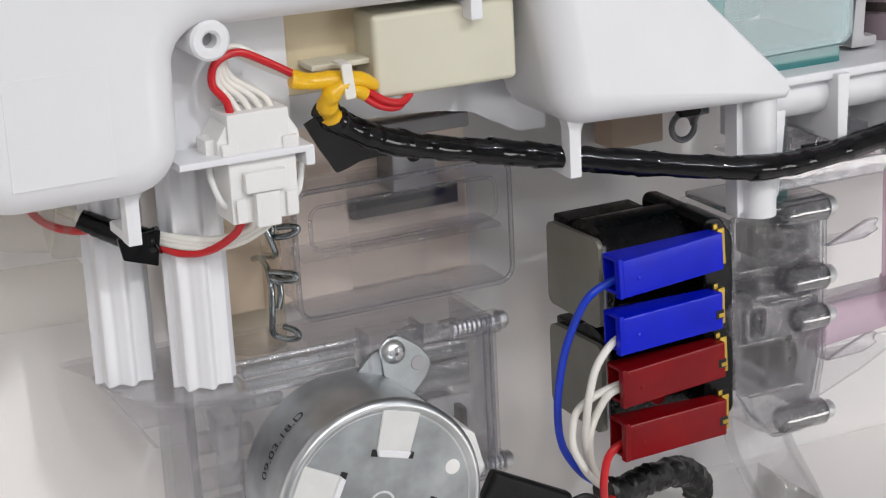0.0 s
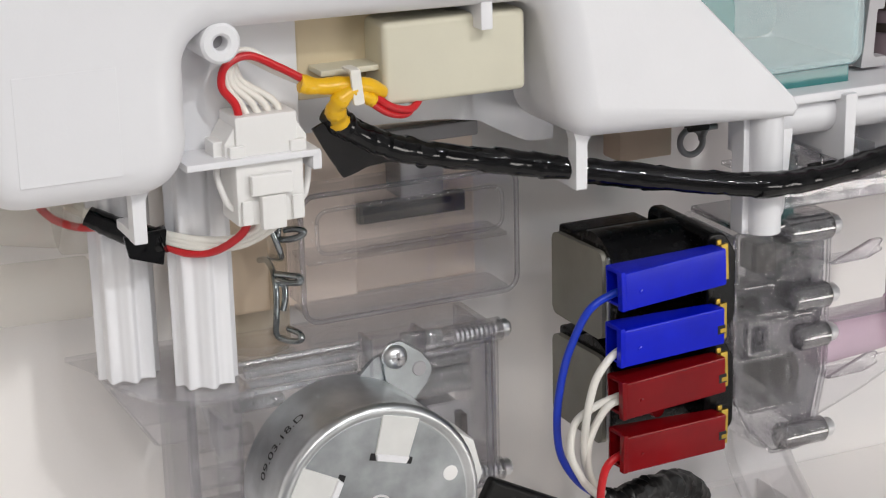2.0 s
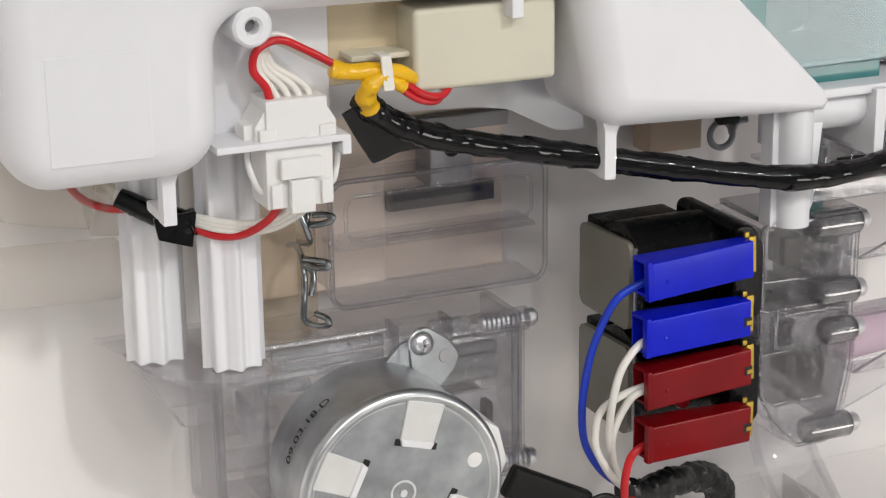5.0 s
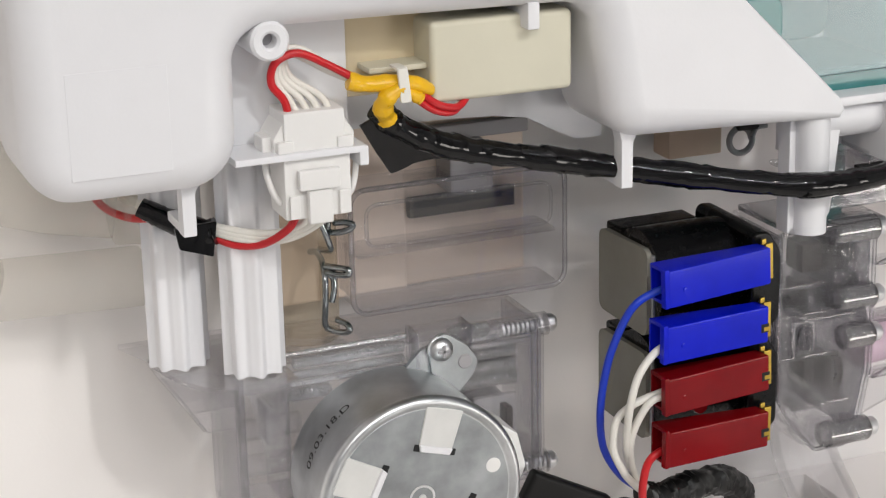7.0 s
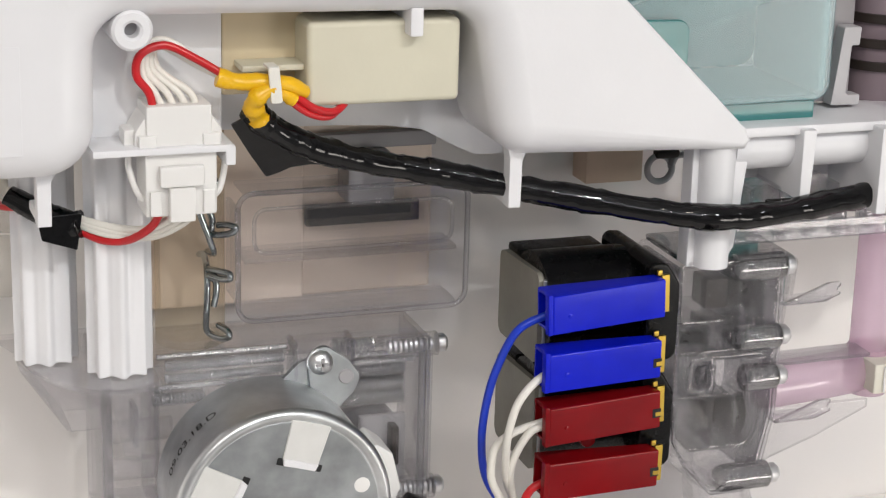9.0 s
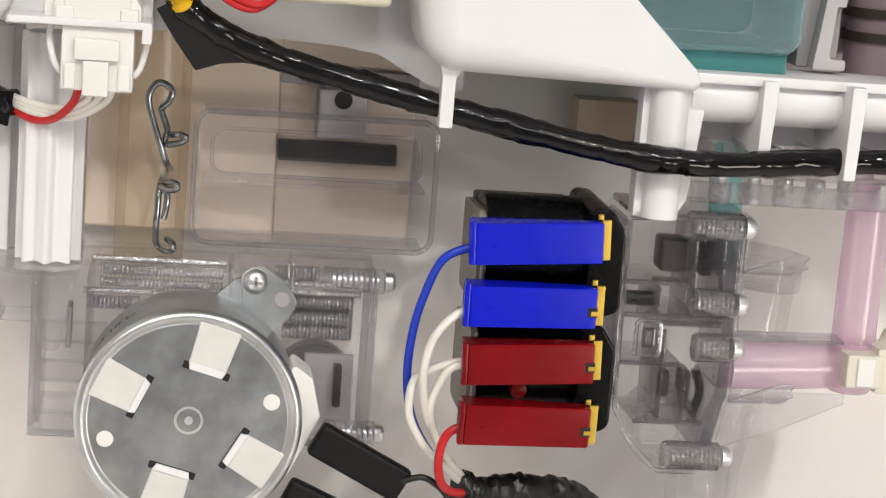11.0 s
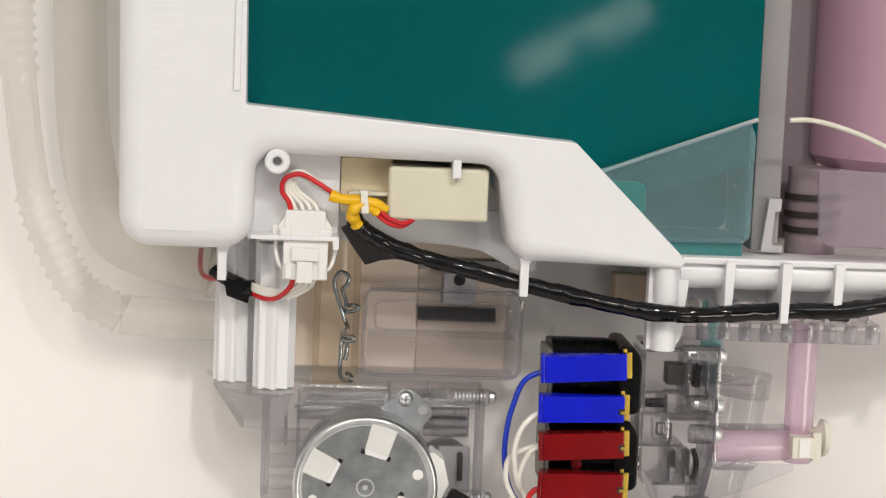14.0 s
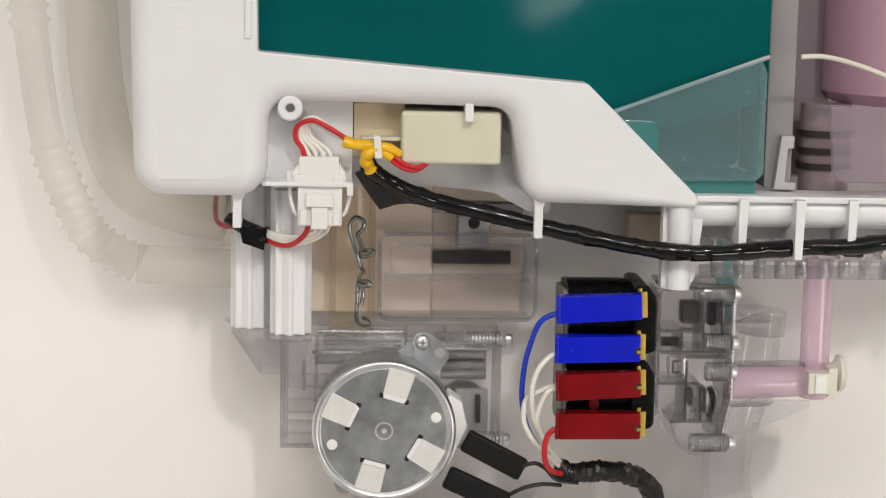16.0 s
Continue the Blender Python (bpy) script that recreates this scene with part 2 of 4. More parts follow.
def add(bm, own):
    if bm is None:
        return own
    me = bpy.data.meshes.new("tmp")
    own.to_mesh(me)
    own.free()
    bm.from_mesh(me)
    bpy.data.meshes.remove(me)
    return bm


def spline(pts, n=8):
    pts = [Vector(p) for p in pts]
    out = []
    for i in range(len(pts) - 1):
        p0, p1, p2, p3 = pts[max(i - 1, 0)], pts[i], pts[i + 1], pts[min(i + 2, len(pts) - 1)]
        for k in range(n):
            t = k / n
            out.append(0.5 * ((2 * p1) + (p2 - p0) * t + (2 * p0 - 5 * p1 + 4 * p2 - p3) * t * t + (3 * p1 - p0 - 3 * p2 + p3) * t ** 3))
    out.append(pts[-1])
    return out


def tube(pts, r, n=8, sides=12, bm=None, flat=1.0, wob=0.0, seed=0, straight=False, cap=True, laps=0):
    """A swept tube; r may be a function of the way along, 0 to 1."""
    path = [Vector(p) for p in pts] if straight else spline(pts, n)
    own = bmesh.new()
    up, rings = None, []
    rnd = random.Random(seed)
    for i, p in enumerate(path):
        d = (path[min(i + 1, len(path) - 1)] - path[max(i - 1, 0)]).normalized()
        if up is None:
            up = d.orthogonal().normalized()
        up = (up - d * up.dot(d)).normalized()
        side = d.cross(up)
        rad = r(i / (len(path) - 1)) if callable(r) else r
        ring = []
        for k in range(sides):
            a = 2 * math.pi * k / sides
            q = rad * (1 + wob * (rnd.random() - 0.5))
            if laps:
                w = (laps * i / (len(path) - 1) - k / sides + 0.15 * math.sin(i * 0.37)) % 1.0
                q *= 1.05 - 0.11 * w
            ring.append(own.verts.new(p + up * math.cos(a) * q + side * math.sin(a) * q * flat))
        rings.append(ring)
    for a, b in zip(rings, rings[1:]):
        for k in range(sides):
            own.faces.new((a[k], a[(k + 1) % sides], b[(k + 1) % sides], b[k]))
    if cap:
        own.faces.new(rings[0])
        own.faces.new(rings[-1])
    return add(bm, own)


def lathe(profile, origin, axis="y", sides=48, bm=None):
    """Turns (radius, along) pairs round an axis through origin."""
    own = bmesh.new()
    rings = []
    n = sides
    for rad, al in profile:
        ring = []
        for k in range(n):
            a = 2 * math.pi * k / n
            c, s = math.cos(a) * rad, math.sin(a) * rad
            v = {"y": (c, al, s), "z": (c, s, al), "x": (al, c, s)}[axis]
            ring.append(own.verts.new(Vector(origin) + Vector(v)))
        rings.append(ring)
    for a, b in zip(rings, rings[1:]):
        for k in range(n):
            own.faces.new((a[k], a[(k + 1) % n], b[(k + 1) % n], b[k]))
    if profile[0][0] > 0:
        own.faces.new(rings[0])
    if profile[-1][0] > 0:
        own.faces.new(rings[-1])
    bmesh.ops.remove_doubles(own, verts=own.verts[:], dist=1e-4)
    return add(bm, own)


def rounded(poly, seg=6):
    """Corner list of (x, z, radius) as a smooth outline."""
    out = []
    n = len(poly)
    for i in range(n):
        p = Vector(poly[i][:2])
        r = poly[i][2] if len(poly[i]) > 2 else 0
        if not r:
            out.append(p)
            continue
        a, b = (Vector(poly[i - 1][:2]) - p), (Vector(poly[(i + 1) % n][:2]) - p)
        da, db = a.normalized(), b.normalized()
        half = da.angle(db) / 2
        t = min(r / math.tan(half), a.length * 0.49, b.length * 0.49)
        r = t * math.tan(half)
        mid = p + (da + db).normalized() * (r / math.sin(half))
        v0, v1 = p + da * t - mid, p + db * t - mid
        turn = v0.angle_signed(v1)
        for k in range(seg + 1):
            w = -turn * k / seg
            out.append(mid + Vector((v0.x * math.cos(w) - v0.y * math.sin(w), v0.x * math.sin(w) + v0.y * math.cos(w))))
    return out


def slab(poly, y0, y1, bevel=0.0, seg=3, bm=None, pick=None, axis="y"):
    """An outline in x and z (or x and y) pushed from y0 (front) to y1, its front rim rounded where pick says."""
    own = bmesh.new()
    pts = rounded(poly)
    put3 = (lambda p, d: (p.x, d, p.y)) if axis == "y" else ((lambda p, d: (p.x, p.y, d)) if axis == "z" else (lambda p, d: (d, p.x, p.y)))
    a = [own.verts.new(put3(p, y0)) for p in pts]
    b = [own.verts.new(put3(p, y1)) for p in pts]
    n = len(pts)
    own.faces.new(a)
    own.faces.new(b)
    for k in range(n):
        own.faces.new((a[k], a[(k + 1) % n], b[(k + 1) % n], b[k]))
    bmesh.ops.recalc_face_normals(own, faces=own.faces[:])
    if bevel:
        sa = set(a)
        ed = [e for e in own.edges if e.verts[0] in sa and e.verts[1] in sa and (pick is None or pick((e.verts[0].co + e.verts[1].co) / 2))]
        bmesh.ops.bevel(own, geom=ed, offset=bevel, segments=seg, profile=0.5, affect="EDGES", clamp_overlap=True)
    return add(bm, own)


def shell(poly, y0, y1, rfun, seg=7, bm=None):
    """Like slab, with a front rim whose rounding follows rfun(x, z)."""
    pts = rounded(poly, 8)
    n = len(pts)
    area = sum(pts[i].x * pts[(i + 1) % n].y - pts[(i + 1) % n].x * pts[i].y for i in range(n))
    if area < 0:
        pts.reverse()
    own = bmesh.new()
    nor = []
    for i in range(n):
        d0, d1 = (pts[i] - pts[i - 1]).normalized(), (pts[(i + 1) % n] - pts[i]).normalized()
        m = Vector((-d0.y, d0.x)) + Vector((-d1.y, d1.x))
        nor.append(m / max(0.6, m.dot(Vector((-d0.y, d0.x)))))
    rad = [rfun(p.x, p.y) for p in pts]
    rings = []
    for k in range(seg + 1):
        a = math.pi / 2 * k / seg
        rings.append([own.verts.new((p.x + m.x * r * (1 - math.sin(a)), y0 + r * (1 - math.cos(a)), p.y + m.y * r * (1 - math.sin(a)))) for p, m, r in zip(pts, nor, rad)])
    rings.append([own.verts.new((p.x, y1, p.y)) for p in pts])
    for a, b in zip(rings, rings[1:]):
        for i in range(n):
            own.faces.new((a[i], a[(i + 1) % n], b[(i + 1) % n], b[i]))
    own.faces.new(rings[0])
    own.faces.new(rings[-1])
    return add(bm, own)


def wire(name, pts, r, mat, parent, label="", **k):
    return part(name, tube(pts, r, **k), mat, parent, label)


# ---- setting ----
def setting(name, bm, mat, label, category="wall"):
    ob = part(name, bm, mat, None, label, smooth=False)
    return tagged(ob, label, category, "", "structure")


setting("wall_north", box(-2600, 2600, 61, 111, -900, 1800, 0), WALL, "smooth warm white painted display wall behind the appliance")
setting("floor", box(-2600, 2600, -3600, 61, -950, -900, 0), FLOOR, "dark grey carpet of the exhibition hall", "floor")
setting("ceiling", box(-2600, 2600, -3600, 61, 1800, 1850, 0), ROOM, "pale grey painted ceiling of the hall", "ceiling")
setting("wall_west", box(-2650, -2600, -3600, 61, -900, 1800, 0), ROOM, "pale grey painted hall wall")
setting("wall_east", box(2600, 2650, -3600, 61, -900, 1800, 0), ROOM, "pale grey painted hall wall")
setting("wall_south", box(-2600, 2600, -3650, -3600, -900, 1800, 0), ROOM, "pale grey painted hall wall")
setting("shelf", slab([(-700, 60.6), (700, 60.6), (700, -140), (143, -140), (143, 57), (116, 57), (116, -140), (-700, -140)], -62, -44, axis="z"), WALL, "white painted shelf with a cut-out under the valve", "shelf")
# near-black sheet below the cut-out, added for the shade inside it
setting("trim", box(108, 152, -140, 58, -70, -63, 0.5), SLOT, "near-black sheet added for the shade in the shelf cut-out", "trim")

# ---- white housing ----
housing = thing("appliance_housing", "glossy white moulded plastic housing with recessed wiring bay", "housing")
OUT = [(-91, 330), (-47.6, 330), (-44.6, 133.6, 1.0), (68.0, 124.6, 1), (106.4, 87.0, 1), (107.6, 84.3, 1), (106.6, 82.2), (47.3, 82.8, 9), (41.6, 115.6, 7), (-41, 117.0, 7), (-41.4, 83.8, 11), (-86.8, 83.8, 11)]


def rim(x, z):
    """The rounding of the housing's front rim: full along the bottom, the bay and the left side."""
    if x < -80:
        return 7.5
    if x > 98:
        return 0.8 + 6.0 * max(0.0, min(1.0, (108 - x) / 10)) * (z < 84)
    if z < 118.2:
        return 8.0
    return 0.7


part("shell", shell(OUT, -9, 19, rim), WHITE, housing)
# recessed floor with an opening for the switch box
part("bay_floor", box(-43.5, -12, 8, 10.5, 86, 120, 0), WHITE, housing, smooth=False)
part("bay_floor", box(-11.9, 41.5, 8, 10.5, 116.6, 120, 0), WHITE, housing, smooth=False)
part("bay_side", box(-14.4, -12.1, 10.6, 28, 86, 118, 0), WHITE, housing, smooth=False)
part("bay_back", box(-12, 41, 20, 21, 97, 118.5, 0), BEIGE2, housing, "olive tan inner wall of the opening")
low = slab([(-12, 96.8), (-12, 84.8), (6.5, 84.7), (18, 84.5), (31, 83.8, 6), (40, 82.4, 8), (46, 79.0, 8), (53, 75.6, 4), (60, 75.6), (60, 96.8)], 25.5, 28)
part("bay_lower_wall", low, WHITE, housing)
boss = lathe([(1.6, -2), (1.6, -6.5), (2.2, -7.1), (3.7, -7.1), (4.3, -6.5), (4.3, 8)], (-33.6, 0.6, 114.4), "y", 32)
boss_part = part("screw_boss", boss, WHITE, housing)
# grey disc stands for the soft shade in the boss hole
part("boss_hole", lathe([(0.01, -3), (1.7, -3), (1.7, -1)], (-33.6, 0.6, 114.4), "y", 24), GREYP, boss_part)
part("tab", box(26.3, 29.3, -5.2, 9, 110.6, 117, 0.5), WHITE, housing)
part("raised_label_panel", box(-78, -56.8, -9.07, -8, 90, 112.5, 0.06, 1), WHITE, housing)
rnd = random.Random(3)
for row in range(10):
    z = 171 - row * 3.3
    part("moulded_line", box(-76.2, -66.5 + rnd.uniform(-2.5, 1.5), -9.06, -8.6, z, z + 1.2, 0.05, 1), WHITE, housing)
part("window_rim", box(-49.0, -46.7, -10, -8.5, 138, 330, 0.4), WHITE, housing)


def hook(x, z0, z1, y=2):
    bm = slab([(x - 2.6, z1 + 3, 0), (x + 4.2, z1 + 3, 0), (x + 1.6, z1 - 1.5, 2.0), (x + 1.5, z0, 0.3), (x - 1.5, z0, 0.3), (x - 1.5, z1 - 1, 1.0)], y - 8, y - 4.2, 0.4, 2)
    return box(x - 1.4, x + 1.4, y - 4.4, y + 6, z0 + 0.1, z0 + 2.4, 0.4, bm=bm)


part("cable_hook", hook(-51.7, 72.3, 83.4, 7.5), WHITE, housing)
part("cable_hook", hook(52.9, 70.0, 82.6, 6), WHITE, housing)
# downward leg and the right-hand trough
leg = slab([(96.4, 84), (96.4, 52.8, 0.6), (105.8, 52.4, 0.6), (108.6, 57, 1), (111.4, 84)], -2.6, 2.4, 0.6, 2)
leg = lathe([(4.2, 53), (4.4, 84)], (102.4, -2.8, 0), "z", 32, bm=leg)
part("leg", leg, WHITE, housing)
tr = slab([(104, 86.1), (104, 69), (232, 67), (232, 86.1)], 14, 16)
tr = box(107.5, 232, -5, 15, 83.8, 86.2, 0.6, bm=tr)
tr = tube([(107.5, 2.4, 80.2), (232, 1, 79.8)], 5.6, 12, 20, bm=tr)
part("trough", tr, WHITE, housing)
for x in (124.0, 143.4, 162.6, 183.6, 203.6):
    rib = slab([(x - 1.6, 85.4, 0.4), (x - 1.6, 68.5 if x != 143.4 else 64.5, 0.4), (x + 1.2, 68.5 if x != 143.4 else 64.5, 0.4), (x + 2.0, 85.4, 0.4)], -7 if x != 143.4 else -9.5, 14, 0.5, 2)
    part("rib", rib, WHITE, housing)

# ---- switch box ----
sw = thing("switch_box", "matte beige plastic switch box in the housing bay", "switch box")
part("body", box(4.6, 39.3, -1.1, 19, 95.3, 113.8, 1.4, 3), BEIGE, sw)
part("side_body", box(-11.8, 6.5, 9, 19.5, 96.5, 115.6, 0.8), BEIGE2, sw, "tan lower side of the box")
part("fin", box(-9, 6, 1.5, 10, 103.0, 104.4, 0.4), BEIGE, sw)

# ---- connector pair on its shelf ----
sh = slab([(-42, 89.0), (-42, 87.4), (-13.9, 87.4), (-13.9, 84.4, 0.4), (-11.7, 84.4, 0.4), (-11.7, 89.0, 0.8)], -4.4, 10, 0.4, 2)
part("connector_shelf", sh, WHITE, housing)
con = thing("wire_connector", "white nylon plug and socket wire connector", "connector", at=(1.0, -1.0, 0.3))
soc = box(-31.5, -17.5, -2.0, 8.5, 88.4, 97.3, 0.5)
soc = slab([(-33.8, 88.4, 0.4), (-33.8, 91.6, 0.8), (-31.2, 95.6, 0.6), (-17.8, 95.6, 0.6), (-15.2, 91.6, 0.8), (-15.2, 88.4, 0.4)], -1.2, 8.4, 0.4, 2, bm=soc)
soc = box(-33.2, -29.4, -2.6, 1, 88.4, 91.2, 0.5, bm=soc)
soc = box(-19.6, -15.8, -2.6, 1, 88.4, 91.2, 0.5, bm=soc)
soc = box(-35.8, -32, 0.5, 6.5, 88.4, 92, 0.5, bm=soc)
part("socket", soc, WHITE2, con)
plug = box(-31.8, -16.4, -1.7, 9.0, 73.2, 87.1, 0.6)
plug_part = part("plug", plug, WHITE2, con)
part("release_tab", box(-29, -19.5, -3.7, -1.75, 80, 84.6, 0.5), WHITE2, plug_part)
part("release_lever", box(-27, -21.5, -3.9, -1.75, 72.4, 79.9, 0.4), WHITE2, plug_part)
part("guide_rib", box(-31, -28.6, -2.7, -1.75, 73.6, 79, 0.4), WHITE2, plug_part)
part("guide_rib", box(-19.6, -17, -2.7, -1.75, 73.6, 79, 0.4), WHITE2, plug_part)
part("latch", tube([(-33.8, 3.5, 88), (-34.6, 2.5, 84), (-33.2, 1.5, 78.5), (-31.6, 1.5, 76.5)], 0.7), WHITE2, plug_part)
part("latch", tube([(-14.6, 3.5, 88), (-13.8, 2.5, 84), (-15, 1.5, 78.5), (-16.4, 1.5, 76.5)], 0.7), WHITE2, plug_part)

# ---- wiring loom ----
loom = thing("wire_harness", "red and white wire harness with yellow sleeving", "wiring")
wire("red_wire", [(-28.6, -0.6, 96.6), (-29.3, -0.2, 100), (-31.8, 0.3, 103.8), (-30.8, 0, 108.2), (-25.6, 0.4, 109.8), (-19.5, -0.6, 107.0), (-13.2, -2.2, 103.2)], 0.88, WIRE_R, loom, "red insulated wire")
for i in range(4):
    x = -26.3 + i * 2.4
    wire("white_wire", [(x, -0.4, 96.4), (x - 1.6, 0.6, 99.8), (-30.3 + i * 1.3, 1.6 + i * 0.6, 104.0), (-29.3 + i * 0.7, 2 + i * 0.8, 109.3 - i * 0.4), (-25, 1.8 + i * 0.7, 110.6 - i * 0.6), (-18.4, 0.4 + i * 0.4, 106.2 - i * 0.4), (-12.8, -1.6, 102.4)], 0.78, WIRE_W, loom, "white insulated wire")
wire("yellow_sleeve", [(-15.2, -2.0, 103.2), (-12.4, -2.2, 102.3), (-9, -2.5, 101.9), (-5, -3.0, 102.0), (0.4, -2.6, 101.0), (4.4, -1.2, 98.8)], lambda s: 2.15 - 0.55 * s + 0.12 * math.sin(s * 17), YELLOW, loom, "yellow shrink sleeving", wob=0.07, flat=0.8)
wire("yellow_sleeve", [(-2.6, -3.4, 100.6), (-5.0, -4.2, 100.2), (-7.0, -4.0, 98.8), (-7.6, -2.6, 96.8), (-6.4, -0.8, 94.6), (-5.6, 0.4, 93.2)], lambda s: 1.7 + 0.65 * s + 0.22 * math.sin(s * 21), YELLOW, loom, "crumpled yellow shrink sleeving", wob=0.12, seed=3)
wire("yellow_sleeve", [(-4.6, -2.2, 100.2), (-1, -2.8, 99.0), (1.4, -2.6, 97.4)], lambda s: 1.5 + 0.1 * math.sin(s * 19), YELLOW, loom, "yellow shrink sleeving", wob=0.08)
wire("red_wire", [(1.6, -1.8, 98.6), (6, -2.2, 95.4), (11, -1.2, 94.3), (15, 2, 96.6)], 0.85, WIRE_R, loom, "red insulated wire")
wire("red_wire", [(0.2, -2.2, 97.6), (5, -1.8, 94.2), (10, -0.8, 93.2), (14.5, 3, 95.8)], 0.8, WIRE_R, loom, "red insulated wire")
wire("white_wire", [(1, -1.4, 98.2), (6, -1.4, 95.0), (10.4, -0.4, 94.1), (14.6, 3, 96.2)], 0.7, WIRE_W, loom, "white insulated wire")
tie = slab([(-4.4, 97.6, 0.5), (-1.8, 97.6, 0.5), (-2.6, 105.4, 0.5), (-5.0, 105.4, 0.5)], -5.7, -5.0, 0.25, 2)
tie = box(-5.0, -2.5, -5.1, -0.4, 104.8, 105.5, 0.25, bm=tie)
part("cable_tie", tie, WIRE_W, loom, "pale translucent nylon cable tie")
# lower wires run back behind the housing through the tape
wire("red_wire", [(-27, 1.5, 73.5), (-28.4, 4, 69.6), (-32.5, 9, 65.4), (-37.5, 13.5, 64.4), (-42, 17, 66.0)], 0.9, WIRE_R, loom, "red insulated wire")
for i in range(3):
    wire("white_wire", [(-24.6 + 2.4 * i, 1.5, 73.5), (-25.2 + 1.8 * i, 3, 70.9 - 0.3 * i), (-30 + i, 7, 68.2 - 0.9 * i), (-36.5, 12.5, 67.8 - 0.9 * i), (-43, 17.5, 69.0 - 0.7 * i)], 0.85, WIRE_W, loom, "white insulated wire")
wire("red_wire", [(-53, 26, 69.5), (-57, 33, 68.2), (-60.6, 42, 68.6), (-62, 52, 71), (-62, 56, 76)], 0.95, WIRE_R, loom, "red insulated wire")
for i in range(3):
    wire("white_wire", [(-53, 26, 71.2), (-55.5, 32 + i, 71.2 + i * 0.7), (-57.6 + i, 42 + i, 71.8 + i), (-58 + 1.6 * i, 54, 77)], 0.85, WIRE_W, loom, "white insulated wire")
tp = tube([(-55.8, 27, 72.2), (-51.6, 24, 70.0), (-47.4, 20.6, 68.4), (-43.6, 17.6, 67.2), (-41.6, 16.4, 67.6)], lambda s: 2.5 + 1.0 * s, wob=0.10, seed=4, flat=0.8)
tp = slab([(-51.4, 69.8), (-41.6, 70.4, 0.4), (-42.8, 62.2, 0.3), (-50.4, 64.8, 0.6)], 14.6, 15.3, bm=tp)
part("tape_wrap", tp, TAPE, loom, "glossy black vinyl tape")

# ---- main black cable ----
cable = thing("taped_cable", "thick cable wrapped in glossy black vinyl tape", "cable")
cp = [(-7, 1.2, 95.4), (-4, 1.7, 91.8), (4, 2.7, 86.9), (13.8, 4, 83), (28.2, 5, 79.3), (41, 4.5, 76.5), (53.2, 2.5, 73.9), (66, 0, 71.4), (83.2, -6, 68.8), (97, -10.5, 67.3), (112.6, -10, 66.7), (129.4, -7, 67.4), (146.5, -4, 68.2), (161.6, -5, 68.8), (177, -6, 71.2), (194, -6, 76), (208, -4, 80)]
part("sheath", tube(cp, lambda s: 2.95 + 0.18 * math.sin(s * 47) + 0.12 * math.sin(s * 113 + 1), 16, 18, wob=0.05, seed=2, laps=27), TAPE, cable)
fp = slab([(-11.2, 91.6, 0.3), (-5, 95.6, 0.6), (0, 92.5, 1), (9, 85, 1), (17, 80.2, 1), (8, 80.6, 1), (3, 80.0, 0.5), (-2.2, 78.2, 0.4), (-6.6, 84.4, 0.6)], 2.0, 2.8)
bmesh.ops.subdivide_edges(fp, edges=fp.edges[:], cuts=3, use_grid_fill=True)
for v in fp.verts:
    v.co.y += (92 - v.co.z) * 0.42 + 0.5 * math.sin(v.co.x * 0.5 + v.co.z * 0.3)
part("tape_flag", fp, TAPE, cable, "folded loose end of tape")


# ---- synchronous motor ----
motor = thing("synchronous_motor", "round zinc-plated synchronous motor with date stamp", "motor", at=(0.4, -0.4, 0.4))
can = lathe([(0.01, 0.6), (22.4, 0.6), (22.8, 0.3), (23.4, -0.3), (24.2, -0.5), (25.0, -0.1), (25.5, 1.0), (25.4, 2.2), (24.8, 3.4), (24.7, 24.4), (0.01, 24.4)], (0, 0, 0), "y", 96)
part("can", can, STEEL, motor)
# disc over the can that carries the darkened zinc
part("face_plate", lathe([(0.01, 0.45), (22.0, 0.45), (22.3, 0.62)], (0, 0, 0), "y", 96), STEELF, motor, "mottled zinc face, darkened for the dark hall it mirrors")


def polar(r, a, y=0.0):
    return Vector((r * math.cos(radians(a)), y, r * math.sin(radians(a))))


def radial(bm, r0, r1, w0, w1, a, y0, y1, bevel=0.2):
    """A bar lying along the radius at the angle a."""
    own = slab([(r0, -w0 / 2, 0.2), (r1, -w1 / 2, 0.2), (r1, w1 / 2, 0.2), (r0, w0 / 2, 0.2)], y0, y1, bevel, 1)
    bmesh.ops.transform(own, matrix=Matrix.Rotation(-radians(a), 4, "Y"), verts=own.verts[:])
    return add(bm, own)


for a in (74, 155, 255, 330):
    tabm = radial(None, 12.6, 22.6, 8.6, 9.6, a, 0.1, 0.9)
    part("tab_window", tabm, TABW, motor, "white plastic showing through a cut-out")
    part("slot", radial(None, 11.3, 13.0, 10.8, 10.8, a, 0.3, 0.8, 0.05), SLOT, motor, "dark slot")
    lip = radial(None, 11.5, 13.1, 7.6, 8.6, a, -0.5, 0.7, 0.35)
    part("bent_lip", lip, WHITE, motor, "white bent lip")
for a in (15.3, 195.3):
    part("rivet_hole", lathe([(0.01, 0.3), (1.7, 0.3), (1.95, 0.5), (1.95, 0.8)], polar(19, a), "y", 24), WHITE2, motor, "white plastic pin in a hole")
part("shaft_dimple", lathe([(0.01, 0.1), (0.9, 0.1), (1.0, 0.5), (2.6, 0.5), (2.8, 0.3), (3.2, 0.3), (3.4, 0.65)], (0, 0, 0), "y", 32), STEEL2, motor)
